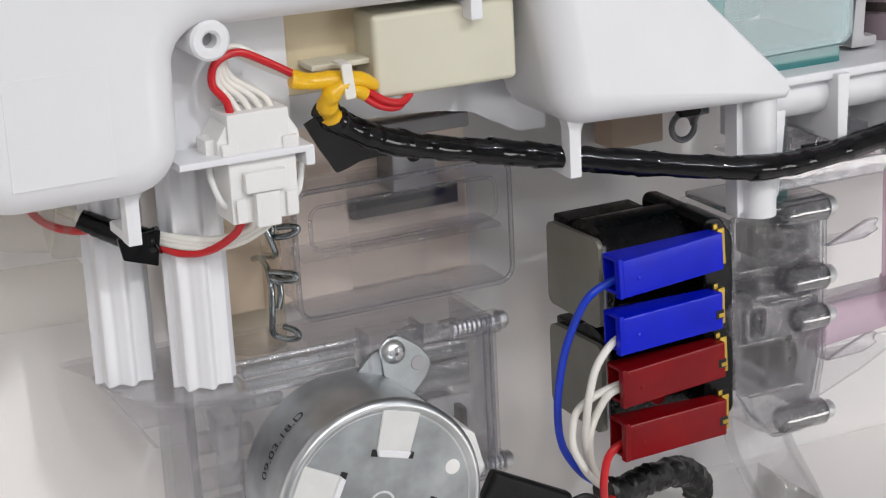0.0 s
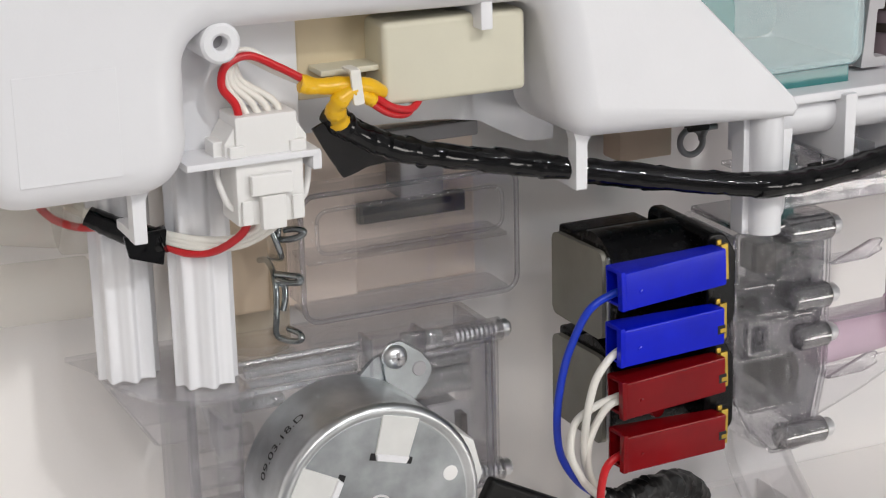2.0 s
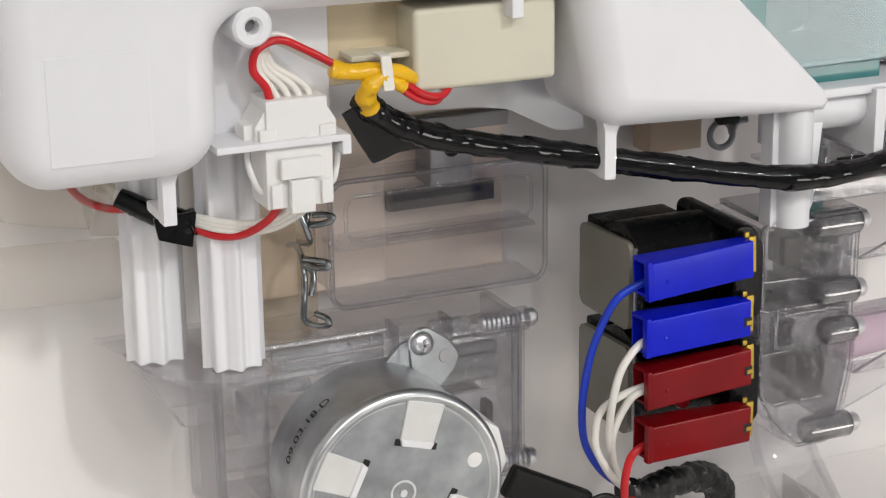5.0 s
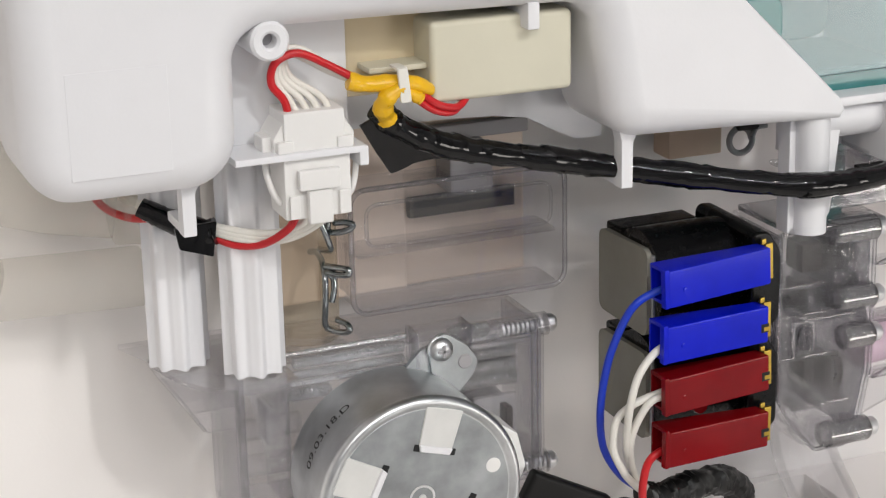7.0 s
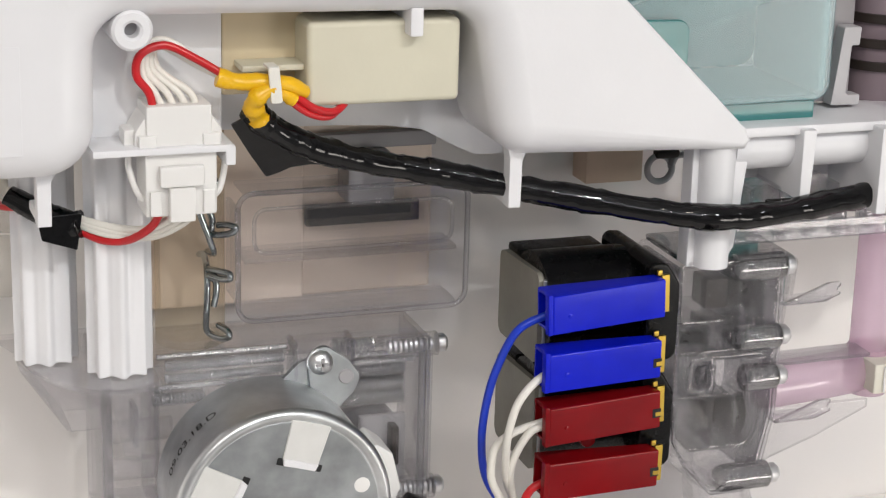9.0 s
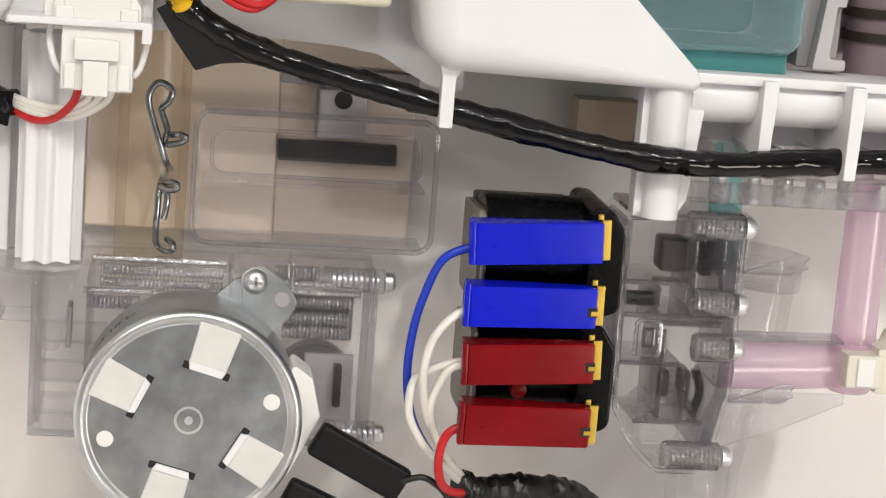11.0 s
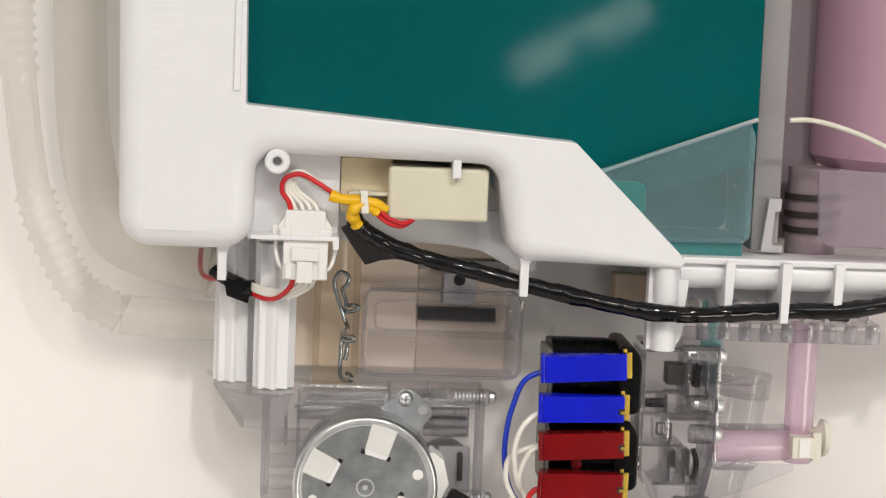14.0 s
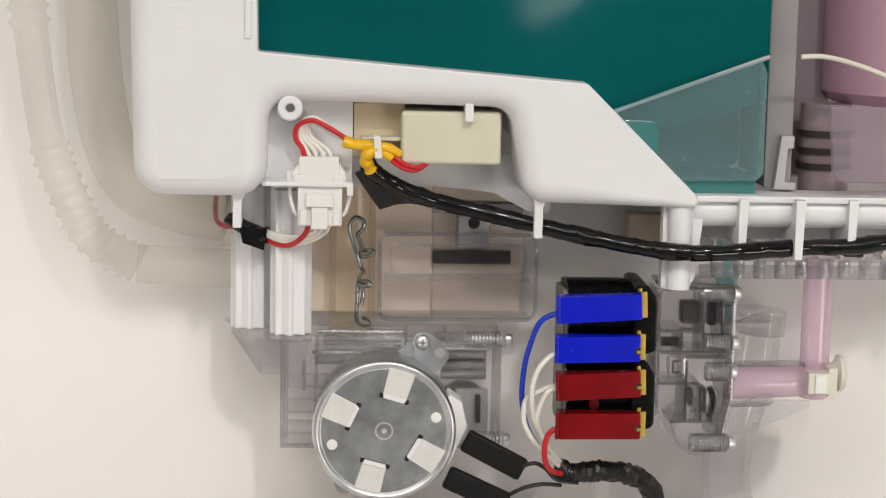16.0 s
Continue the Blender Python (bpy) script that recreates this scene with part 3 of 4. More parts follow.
for a in (62, 242):
    ear = slab([(18, -8.5), (29, -5.0, 2), (33.5, 0, 3.5), (29, 5.0, 2), (18, 8.5)], 22.6, 24.0)
    bmesh.ops.transform(ear, matrix=Matrix.Rotation(-radians(a), 4, "Y"), verts=ear.verts[:])
    part("ear", ear, STEELF, motor)
    if a == 62:
        ear2 = slab([(11.5, 22), (10.8, 28.5, 3), (14.4, 32.6, 4), (21, 27.8, 4), (24.2, 23.4, 3), (22.4, 19.6, 2), (19, 16)], 21.6, 23.1, 0.3, 2)
        plate = part("ear_plate", ear2, STEELF, motor)
        # grey disc for the shade in the ear's hole
        part("ear_hole", lathe([(0.01, 21.3), (1.7, 21.3), (2.0, 21.7)], (20.4, 0, 23.8), "y", 20), GREYP, plate)
screw = thing("screw", "zinc-plated cross-head screw holding the motor", "screw", at=(-0.6, 4.6, 0.4))
part("washer", lathe([(0.01, 16.7), (3.3, 16.7), (3.4, 17.2)], (15.0, 0, 28.0), "y", 28), STEEL2, screw)
head = part("head", lathe([(0.01, 14.3), (1.6, 14.4), (2.7, 15.1), (3.0, 16.0), (3.0, 16.8)], (15.0, 0, 28.0), "y", 28), STEEL2, screw)
# grey cross for the shade in the screw's recess
part("cross_recess", box(14.6, 15.4, 14.1, 14.6, 26.4, 29.6, 0.1, 1, bm=box(13.4, 16.6, 14.1, 14.6, 27.6, 28.4, 0.1, 1)), GREYP, head)
# date stamp, bent round the can
cu = bpy.data.curves.new("stamp_text", "FONT")
cu.body, cu.size = "09.03.18.D", 3.5
tob = bpy.data.objects.new("stamp_text", cu)
scene.collection.objects.link(tob)
bpy.context.view_layer.update()
tme = bpy.data.meshes.new_from_object(tob.evaluated_get(bpy.context.evaluated_depsgraph_get()))
bpy.data.objects.remove(tob)
tb = bmesh.new()
tb.from_mesh(tme)
for v in tb.verts:
    a = radians(164) - v.co.x * 1.2 / 24.8
    v.co = Vector((24.85 * math.cos(a), 12.0 + v.co.y * 1.0, 24.85 * math.sin(a)))
part("date_stamp", tb, INK, motor, "black printed date stamp 09.03.18.D", smooth=False)
cap = slab([(23, 12.5, 1), (27.8, 9, 1), (30.0, 0, 1), (23.5, -14, 1), (17, -21.5, 1), (20, 0)], 7, 18, 0.6, 2)
part("terminal_cap", cap, WHITE2, motor, "white plastic terminal cover")
for x, z, a in ((39.5, -9.6, 28), (33.5, -22.6, 25)):
    m = Matrix.Translation((x, 5, z)) @ Matrix.Rotation(radians(a), 4, "Y")
    part("lead_sleeve", box(-12, 12, -1.9, 1.9, -4.2, 4.2, 1.2, 3, m=m), SLEEVE, motor, "flat black insulating sleeve")
wire("lead", [(49.5, 3, -13.2), (54, 2, -11.8), (58, 2, -14), (62, 3, -18), (70, 6, -20)], 0.75, WIRE_K, motor, "thin black lead")
wire("lead", [(43, 6, -26), (50, 4, -21.6), (57, 4, -20), (64, 6, -21)], 0.75, WIRE_K, motor, "thin black lead")

# ---- clear gearbox behind the motor ----
gear = thing("clear_gearbox", "clear moulded plastic gearbox with visible dark gears", "gearbox", at=(-1.4, 4.0, -0.2))
for x0, x1, y0, y1, z0, z1, m in ((-35.5, 45, 20, 21.4, -11.8, 30.5, CLEARX), (-35.5, 45, 21.6, 46, 29.2, 30.5, CLEAR), (-35.5, 45, 21.6, 44, -11.8, -10.4, CLEAR), (-35.5, -34.2, 21.6, 44, -10.2, 29, CLEARD), (43.6, 45, 21.6, 44, -10.2, 29, CLEARD)):
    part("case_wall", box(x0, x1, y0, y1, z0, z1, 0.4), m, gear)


def ribbed_bar(x0, x1, z, r, y=23.5, step=0.95):
    k = bmesh.new()
    n = int((x1 - x0) / step)
    for i in range(n):
        x = x0 + i * step
        lathe([(0.01, x), (r - 0.3, x), (r, x + step * 0.3), (r, x + step * 0.6), (r - 0.4, x + step * 0.95), (0.01, x + step * 0.95)], (0, y, z), "x", 12, bm=k)
    return part("ribbed_bar", k, GLIT, gear, "clear ribbed bar, its sparkle helped by white haze")


ribbed_bar(-20, 9, 28.6, 1.5)
ribbed_bar(-20, 9, 25.4, 1.2)
ribbed_bar(-23, -10, 20.6, 1.8)
ribbed_bar(20.5, 31, 29.6, 2.0)
for z in (22.5, 18.5, 15.2):
    ribbed_bar(23, 40, z, 1.9, 25)
# thin rods added as the bright glint lines across the gearbox
for z, x0, x1 in ((31.2, -22, 9), (23.4, -24, 9), (27.2, 25, 43), (25.2, 25, 41)):
    part("glint_rod", tube([(x0, 23, z), (x1, 23, z)], 0.7, 2, 10), GLIT, gear)
part("dark_bar", box(24, 40, 28, 31, 12.5, 24, 0.5), GREYP, gear, "grey plastic bar behind the ribs")
part("front_tower", box(9.8, 24, 17.8, 24, 24, 33.6, 1.0), CLEAR, gear)
# grey tint draws the dark edge lines of the clear tower
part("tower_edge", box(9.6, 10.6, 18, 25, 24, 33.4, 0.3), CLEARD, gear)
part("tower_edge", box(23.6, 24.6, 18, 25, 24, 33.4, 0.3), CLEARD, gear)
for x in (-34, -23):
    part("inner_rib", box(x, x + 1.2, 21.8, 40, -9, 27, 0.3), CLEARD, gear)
part("inner_rib", box(-27.5, -26.3, 23, 30, 9, 19, 0.3), GREYP, gear)
for z in (12, 2.5, -5.5):
    part("inner_tube", tube([(-33, 27, z), (-18, 27, z)], 2.8, 4, 18), CLEAR, gear)
part("gear", lathe([(0.01, 32), (9, 32), (9.6, 33), (9.6, 37), (9, 38), (0.01, 38)], (32, 0, 1), "y", 40), GREYP, gear, "grey plastic gear")
part("cam_plate", box(36.2, 38, 24, 30, -3, 7, 0.3), RUBBER, gear, "dark cam plate")
part("cam_plate", box(29, 41, 28, 30, -9, 9, 0.6), GREYL, gear)
for z, x0 in ((28.8, 32), (-8.6, 34)):
    part("stud", tube([(x0, 22.5, z), (46.4, 22.5, z)], 3.0, 6, 20), CLEAR, gear, "clear screw boss")
    part("stud_tip", lathe([(0.01, 49.2), (1.6, 49.0), (2.3, 48.2), (2.3, 46.5)], (0, 22.5, z), "x", 20), STEEL2, gear, "steel screw tip")
    th = bmesh.new()
    for i in range(9):
        tube([(x0 + 2 + i * 1.3, 22.5, z), (x0 + 2.7 + i * 1.3, 22.5, z)], 1.7, 1, 14, bm=th, straight=True)
    part("screw_thread", th, STEEL2, gear)
part("front_corner", box(41.4, 43.2, 19.4, 21, -10, 31, 0.4), CLEARD, gear)
part("floor_rail", box(-35, 44, 19.4, 20.6, -11.6, -10, 0.3), CLEARD, gear)
# funnel under the posts
fn = slab([(-33 + 19.6 * math.cos(radians(180 + 6.5 * i)), 34 + 31 * math.sin(radians(180 + 6.5 * i))) for i in range(19)] + [(-25, 46), (-57, 46)], 30.4, 31.8, 0.4, 2, axis="z")
fn = slab([(-52.8, 31), (-42.6, 15.6), (-35.6, 15.6), (-35.6, 31)], 20.5, 21.7, 0.3, 2, bm=fn)
fn = slab([(-52.8, 31), (-42.6, 15.6), (-35.6, 15.6), (-35.6, 31)], 34, 35.2, bm=fn)
fn = slab([(-53.4, 31), (-52.4, 31), (-42.2, 15.6), (-43.2, 15.6)], 21.8, 33.8, bm=fn)
fn = slab([(-36, 31), (-32, 12, 3), (-28, 12, 3), (-25, 31)], 8, 9.2, 0.3, 2, bm=fn)
part("funnel", fn, CLEAR, gear, "clear funnel with a curved rim")


def fluted(cx, cy, w, name):
    th = thing(name, "white fluted plastic post standing on the clear funnel", "post", "fluted posts")
    n = 96
    own = bmesh.new()
    lo, hi = [], []
    for k in range(n):
        a = 2 * math.pi * k / n
        r = w / 2 * (1 + 0.10 * math.cos(8 * a + 0.6) + 0.03 * math.cos(16 * a))
        x, y = cx + r * math.cos(a), cy + r * 0.85 * math.sin(a)
        lo.append(own.verts.new((x, y, 32.0 - 0.25 * math.cos(8 * a))))
        hi.append(own.verts.new((x, y, 83.6)))
    own.faces.new(lo)
    own.faces.new(hi)
    for k in range(n):
        own.faces.new((lo[k], lo[(k + 1) % n], hi[(k + 1) % n], hi[k]))
    part("shaft", own, WHITE, th)
    return th


fluted(-33.2, 19, 13.3, "fluted_post")
fluted(-48.0, 31, 13.0, "fluted_post")

# ---- spring clips ----
def spring_clip(wires, label):
    th = thing("spring_clip", label, "spring", "hose spring clips", at=(-0.8, -1.0, 0))
    for pts in wires:
        part("wire_body", tube(pts, 0.8, 8, 12), CLIPST, th)


# each clip: the long bent wire, then the loop that stands out towards the front
spring_clip([
    [(-6.0, 48, 49.5), (-5.8, 44, 50.2), (-6.8, 37.5, 52.6), (-8.2, 36, 56.5), (-10.4, 36, 62.8), (-11.6, 36, 67.8), (-10.4, 36, 71.0), (-8.4, 36, 71.6), (-6.3, 36, 69.8), (-7.0, 36, 67.2), (-8.6, 37, 65.6)],
    [(-8.8, 38, 65.4), (-7.9, 38, 63), (-7.0, 37.8, 60.2), (-7.4, 37.2, 57.4), (-5.6, 35, 57.4), (-3.4, 33, 58.4), (-2.6, 32.6, 59.6), (-4, 34, 60.0), (-6, 36.5, 59.4)],
], "looped zinc-plated wire spring clip on the hose")
spring_clip([
    [(-6.9, 53, 47.4), (-7.0, 48, 48.8), (-7.6, 42, 48.2), (-8.2, 38.5, 45.2), (-8.4, 38, 40.5), (-8.5, 38.4, 36.4), (-8.4, 39.2, 33.2), (-7.4, 39, 31.6), (-5.6, 35.5, 31.6), (-4.3, 33, 32.6), (-4.4, 34, 33.9), (-5.8, 37.6, 34.2)],
    [(-6.8, 38, 39.0), (-6.3, 37.6, 42.0), (-6.3, 37.8, 45.0), (-7.8, 38.2, 46.6), (-5.8, 35, 46.6), (-4.2, 32.6, 47.2), (-4.2, 32.8, 48.4), (-6.0, 36, 48.2), (-7.6, 39.4, 47.8)],
], "zinc-plated wire spring clip with two loops")

# ---- solenoid valves ----
def solenoid(z0, z1, label):
    th = thing("solenoid_coil", label, "solenoid", "solenoid coils", at=(-0.8, 0, 0.7))
    h = z1 - z0
    part("yoke", slab([(8, z0 - 1, 2.5), (8, z1 - 3, 2.5), (34, z1 - 4, 2.5), (34, z0 - 1, 2.5)], 64.6, 66.2, axis="x"), YOKE, th, "grey steel yoke plate", smooth=False)
    part("yoke_bend", box(65.4, 69.8, 6.4, 8.0, z0 + 0.5, z1 - 4, 0.6), STEEL, th, "bright bent yoke edge")
    part("winding", tube([(66, 15, (z0 + z1) / 2), (90, 15, (z0 + z1) / 2)], h / 2 + 0.6, 4, 28, flat=0.95), BLACK, th, "black moulded winding")
    part("bobbin", box(66.4, 90, 8, 31, z0 + 3, z1 - 4.5, 2.0, 3), BLACK, th)
    part("rear_cheek", box(66.2, 88.4, 25, 33.5, z0 + 0.5, z1 - 2.2, 0.8), BLACK, th)
    part("end_flange", slab([(88.5, z0 - 0.6, 2), (88.5, z1 + 0.8, 2), (93.5, z1 + 0.4, 2.6), (97, z1 - 5, 2.6), (97, z0 + 1, 3)], -1, 27, 0.8, 2), BLACK, th)
    part("core", box(69, 88, 4, 16, z0 + h / 2 - 3, z0 + h / 2 + 3, 0.5), BLACK, th)


solenoid(28.0, 52.5, "black wound solenoid coil with grey steel yoke")
solenoid(0.5, 25.5, "black wound solenoid coil with grey steel yoke")


def terminal_cover(x, zc, tilt, mat, colour, notched=True):
    """Flag-shaped crimp terminal cover, open at its wire end."""
    th = thing("terminal_cover", colour + " nylon crimp terminal cover on the solenoid", "terminal cover", "terminal covers")
    L, h, d = 29.2, 9.4, 8.6
    m = Matrix.Translation((x, -8.6, zc)) @ Matrix.Rotation(radians(4.2), 4, "Z") @ Matrix.Rotation(radians(-tilt), 4, "Y")
    bm = bmesh.new()
    loops = []
    for xx, e in ((0.0, 0.0), (0.0, 1.0), (L - 14, 1.2)):
        loops.append([bm.verts.new((xx, y, z)) for y, z in ((e, -h / 2 + e), (d - e, -h / 2 + e), (d - e, h / 2 - e), (e, h / 2 - e))])
    end = [bm.verts.new((L, y, z)) for y, z in ((0, -h / 2), (d - 3, -h / 2 + 0.4), (d - 3, h / 2 - 0.4), (0, h / 2))]
    for la, lb in ((loops[0], loops[1]), (loops[1], loops[2]), (loops[0], end)):
        for i in range(4):
            bm.faces.new((la[i], la[(i + 1) % 4], lb[(i + 1) % 4], lb[i]))
    bm.faces.new(loops[2])
    bm.faces.new(end)
    bmesh.ops.recalc_face_normals(bm, faces=bm.faces[:])
    ed = [e for e in bm.edges if (e.verts[0] in loops[0] or e.verts[0] in end) and (e.verts[1] in loops[0] or e.verts[1] in end)]
    bmesh.ops.bevel(bm, geom=ed, offset=0.5, segments=2, profile=0.5, affect="EDGES", clamp_overlap=True)
    bmesh.ops.transform(bm, matrix=m, verts=bm.verts[:])
    cov = part("cover", bm, mat, th)
    part("lip", box(-1.3, -0.05, -0.4, 1.6, -h / 2 + 0.2, h / 2 + 0.6, 0.25, m=m), mat, th)
    part("moulding_mark", lathe([(0.01, -0.25), (0.5, -0.2), (0.6, 0.1)], m @ Vector((4.4, 0, -0.6)), "y", 12), mat, cov)
    br = box(L + 0.05, L + 2.2, 2.2, 3.2, -h / 2 + 0.4, h / 2 + 0.2, 0.2, m=m)
    br = box(L - 1.0, L + 0.4, 2.4, 3.0, h / 2 + 0.1, h / 2 + 1.5, 0.2, bm=br, m=m)
    part("blade", br, BRASS, cov, "brass terminal blade")
    if notched:
        part("notch", box(L - 2.2, L + 0.06, -0.12, 0.3, -1.9, 0.3, 0.05, 1, m=m), SLOT, cov, "dark notch in the cover")
        part("crimp", box(L - 1.5, L + 0.1, -0.2, 0.2, -1.6, -0.5, 0.1, 1, m=m), BRASS, cov, "brass crimp in the notch")
    return th


terminal_cover(60.8, 45.6, 2.6, BLUE, "bright blue", False)
terminal_cover(60.6, 31.6, 0.6, BLUE, "bright blue")
terminal_cover(61.2, 18.2, 2.0, RED, "dark red")
terminal_cover(61.5, 4.4, -0.6, RED, "dark red")
btn = thing("red_button", "small red plastic button between the terminal covers", "button")
part("cap", lathe([(0.01, -1), (1.8, -0.8), (2.1, 0), (2.1, 6)], (74.5, 0, 10.8), "y", 20), RED, btn)
leads = thing("solenoid_leads", "blue, white and red solenoid lead wires", "wiring")
wire("blue_wire", [(66, -4, 44.6), (60.3, -3.4, 43.9), (54.4, -2.4, 40.4), (51.2, 0.6, 31), (49.6, 2.5, 22), (49.4, 4.5, 11.5), (51.6, 7, 1), (56.4, 8, -7.2), (62, 9, -12.4), (67, 9, -15)], 0.98, WIRE_B, leads, "blue insulated wire")
wire("white_wire", [(66, -4, 30.4), (59.4, -5.8, 29.8), (54.2, -6.8, 25.2), (51.9, -7, 18.8), (52, -5, 11.8), (54.2, -0.2, 3.0), (58.2, 5, -4.8), (62.6, 8, -11.6), (67, 9, -15.6)], 0.98, WIRE_W, leads, "white insulated wire")
wire("white_wire", [(66, -3.6, 18.2), (60, -4.2, 17.9), (54.6, -3.4, 16.0), (50.4, -3.2, 13.2), (49.4, -2.4, 8.3), (50.1, -1.6, 3.2), (53.4, 0, -2.8), (57.4, 4, -7.6), (63, 8, -13.2), (67.6, 9, -16.2)], 0.98, WIRE_W, leads, "white insulated wire")
wire("white_wire", [(66, -4.8, 17.2), (59, -5.4, 17.2), (55.9, -4.2, 13), (54.4, -2.2, 6.4), (56.6, 2, -1.5), (60.4, 6.4, -8.2), (66, 9, -14.6)], 0.98, WIRE_W, leads, "white insulated wire")
wire("red_wire", [(67, -4, 3.2), (61, -4.6, 2.7), (58, -4.4, 0.2), (57, -3.8, -5.1), (58, -1.8, -10.8), (61, 2, -14.6), (66, 7, -16.6)], 1.02, WIRE_R, leads, "red insulated wire")
bun = thing("taped_bundle", "lead bundle wrapped in crinkled black tape", "cable")
part("wrap", tube([(63.5, 8, -15.4), (70, 10, -17.0), (80, 13, -17.2), (90, 17, -19.2), (98, 21, -24), (102, 25, -32)], lambda s: 3.7 + 0.2 * math.sin(s * 23), 12, 18, wob=0.26, seed=7, laps=6), TAPE2, bun)

# ---- clear valve manifold ----
man = thing("valve_manifold", "clear plastic valve manifold with steel screws", "valve")
MAN = [(96, 52, 1), (121, 53.6, 1), (123.6, 50, 1), (123.6, 13, 2), (120.6, -2, 3), (117, -7, 2), (108, -7, 2), (100.5, 1, 2), (97, 8, 1)]


def lip(outline, y, r, mat, parent):
    pts = [Vector((p.x, y, p.y)) for p in rounded(outline, 5)]
    return part("moulded_lip", tube(pts + [pts[0]], r, sides=8, straight=True), mat, parent)


part("front_plate", slab(MAN, -0.6, 0.8, 0.4, 2), CLEARX, man)
part("back_plate", slab(MAN, 22, 23.4, 0.4, 2), CLEARX, man)
lip(MAN, -0.4, 0.6, POLY, man)
# edge darkening of these walls is put into their tint
part("edge_wall", box(121.0, 123.5, 0.9, 21.9, 13, 50, 0.5), CLEARE, man, "thick clear side wall, tinted dark for its edge-on look")
part("edge_wall", slab([(121.0, 12.8), (123.5, 12.8), (120.4, -2.6), (117.6, -2.6)], 0.9, 21.9, 0.3, 2), CLEARE, man, "thick clear sloping wall, tinted dark for its edge-on look")
part("edge_wall", box(96.4, 97.8, 0.9, 21.9, 9, 51, 0.3), CLEARD, man)
part("top_flange", box(97, 124.6, -3.2, 22, 52.4, 54.0, 0.5), POLY, man, "clear top flange")
for x0, x1, z0, z1 in ((98, 112, 36.4, 37.6), (98, 120.8, 28.6, 29.9), (98, 112, 17.4, 18.6), (107, 120.8, 27.0, 28.2), (102, 119, 3.6, 4.8)):
    part("inner_shelf", box(x0, x1, 1.2, 20, z0, z1, 0.3), POLY, man)
for x, z0, z1 in ((104.8, 30, 36), (112.4, 30.2, 51), (112.6, 5, 17), (119.0, 30.2, 50), (107.0, 5, 26)):
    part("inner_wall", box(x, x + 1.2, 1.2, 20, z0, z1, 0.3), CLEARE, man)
for x0, x1, z0, z1, mat in ((105.9, 112.2, 38.9, 46.6, RUBBER), (115.2, 118.4, 38.3, 46.8, BLACK), (107.8, 111, 9.2, 15.3, RUBBER), (113.9, 116.0, 6.4, 15.6, RUBBER)):
    part("seal", box(x0, x1, 5, 13, z0, z1, 0.8), mat, man, "brown-black rubber seal")
part("seal", tube([(116.6, 5, 16.2), (118.2, 5, 11), (116.8, 5, 5.2)], 1.1, 8, 12), BLACK, man, "curved black rubber seal")
part("seal", lathe([(0.01, 98.4), (1.7, 98.4), (1.8, 104.6), (0.01, 104.6)], (0, 4, 32.8), "x", 24), BLACK, man, "black rubber seal")
lip([(100.4, 28.6, 1.2), (106.2, 28.6, 1.2), (106.2, 20.4, 1.2), (100.4, 20.4, 1.2)], -0.9, 0.55, POLY, man)
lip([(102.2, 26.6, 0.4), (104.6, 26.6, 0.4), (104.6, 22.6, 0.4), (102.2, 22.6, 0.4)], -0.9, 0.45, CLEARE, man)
for z, x0 in ((51.4, 109.4), (33.6, 111.4), (23.2, 113.6), (-2.6, 109.0)):
    part("screw_boss", lathe([(0.01, x0), (3.0, x0), (3.4, x0 + 0.5), (3.4, 121.8), (3.0, 122.3), (0.01, 122.3)], (0, -2, z), "x", 28), POLY, man, "clear round screw boss")
    k = bmesh.new()
    for i in range(int((120.6 - x0) / 1.1)):
        tube([(x0 + 2 + i * 1.1, -2, z), (x0 + 2.6 + i * 1.1, -2, z)], 1.9, 1, 14, bm=k, straight=True)
    part("screw_thread", k, GLIT, man, "bright threads showing in the boss")
    part("screw_head", lathe([(0.01, 125.6), (1.6, 125.3), (2.4, 124.4), (2.5, 122.8)], (0, -2, z), "x", 20), STEEL2, man)
part("lobe", lathe([(6.8, 3), (8.6, 3), (9.0, 4), (9.0, 17), (6.8, 17), (6.8, 3)], (111.2, 0, 0.8), "y", 40), CLEAR, man, "rounded clear lower lobe")
for z in (43.4, 13.0):
    fin = slab([(123.6, z - 2.2, 0), (135.4, z + 2.2, 0.5), (139.4, z + 2.4, 0.8), (137.6, z + 0.4, 0.4), (139.2, z - 0.6, 0.6), (134.4, z - 2.4, 1), (123.6, z - 2.6, 0)], -2.4, -1.2, 0.2, 1)
    part("fin", fin, POLY, man, "clear forked mounting fin")
    part("fin_plate", slab([(123.6, -1), (136, -1, 1), (139, 2, 1), (135, 4, 1), (123.6, 4)], z - 2.8, z - 1.9, axis="z"), CLEAR2, man)
# clear rack under the trough
rack = thing("carrier_rack", "clear plastic carrier rack with pegs under the trough", "rack", at=(-3.6, 0, 0.6))
part("rack_plate", box(112, 184, 2, 26, 61.5, 62.7, 0.3), CLEAR, rack, "clear carrier plate under the trough")
# lip and ribs take the tint that darkens clear edges
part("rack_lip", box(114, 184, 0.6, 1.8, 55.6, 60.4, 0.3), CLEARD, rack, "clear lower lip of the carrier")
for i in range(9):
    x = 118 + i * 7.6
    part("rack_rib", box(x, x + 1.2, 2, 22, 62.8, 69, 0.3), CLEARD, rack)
    part("rack_peg", lathe([(0.01, 55), (1.8, 55), (2.3, 56), (2.3, 61.4), (0.01, 61.4)], (x + 3.5, 6, 0), "z", 14), GLIT, rack)
# near-black bars put in for the shade between carrier ribs
for x, w in ((123, 8), (166, 7)):
    part("rack_gap", box(x, x + w, 1.9, 4, 63.5, 65.5, 0.2), SLOT, rack, "dark gap in the carrier")
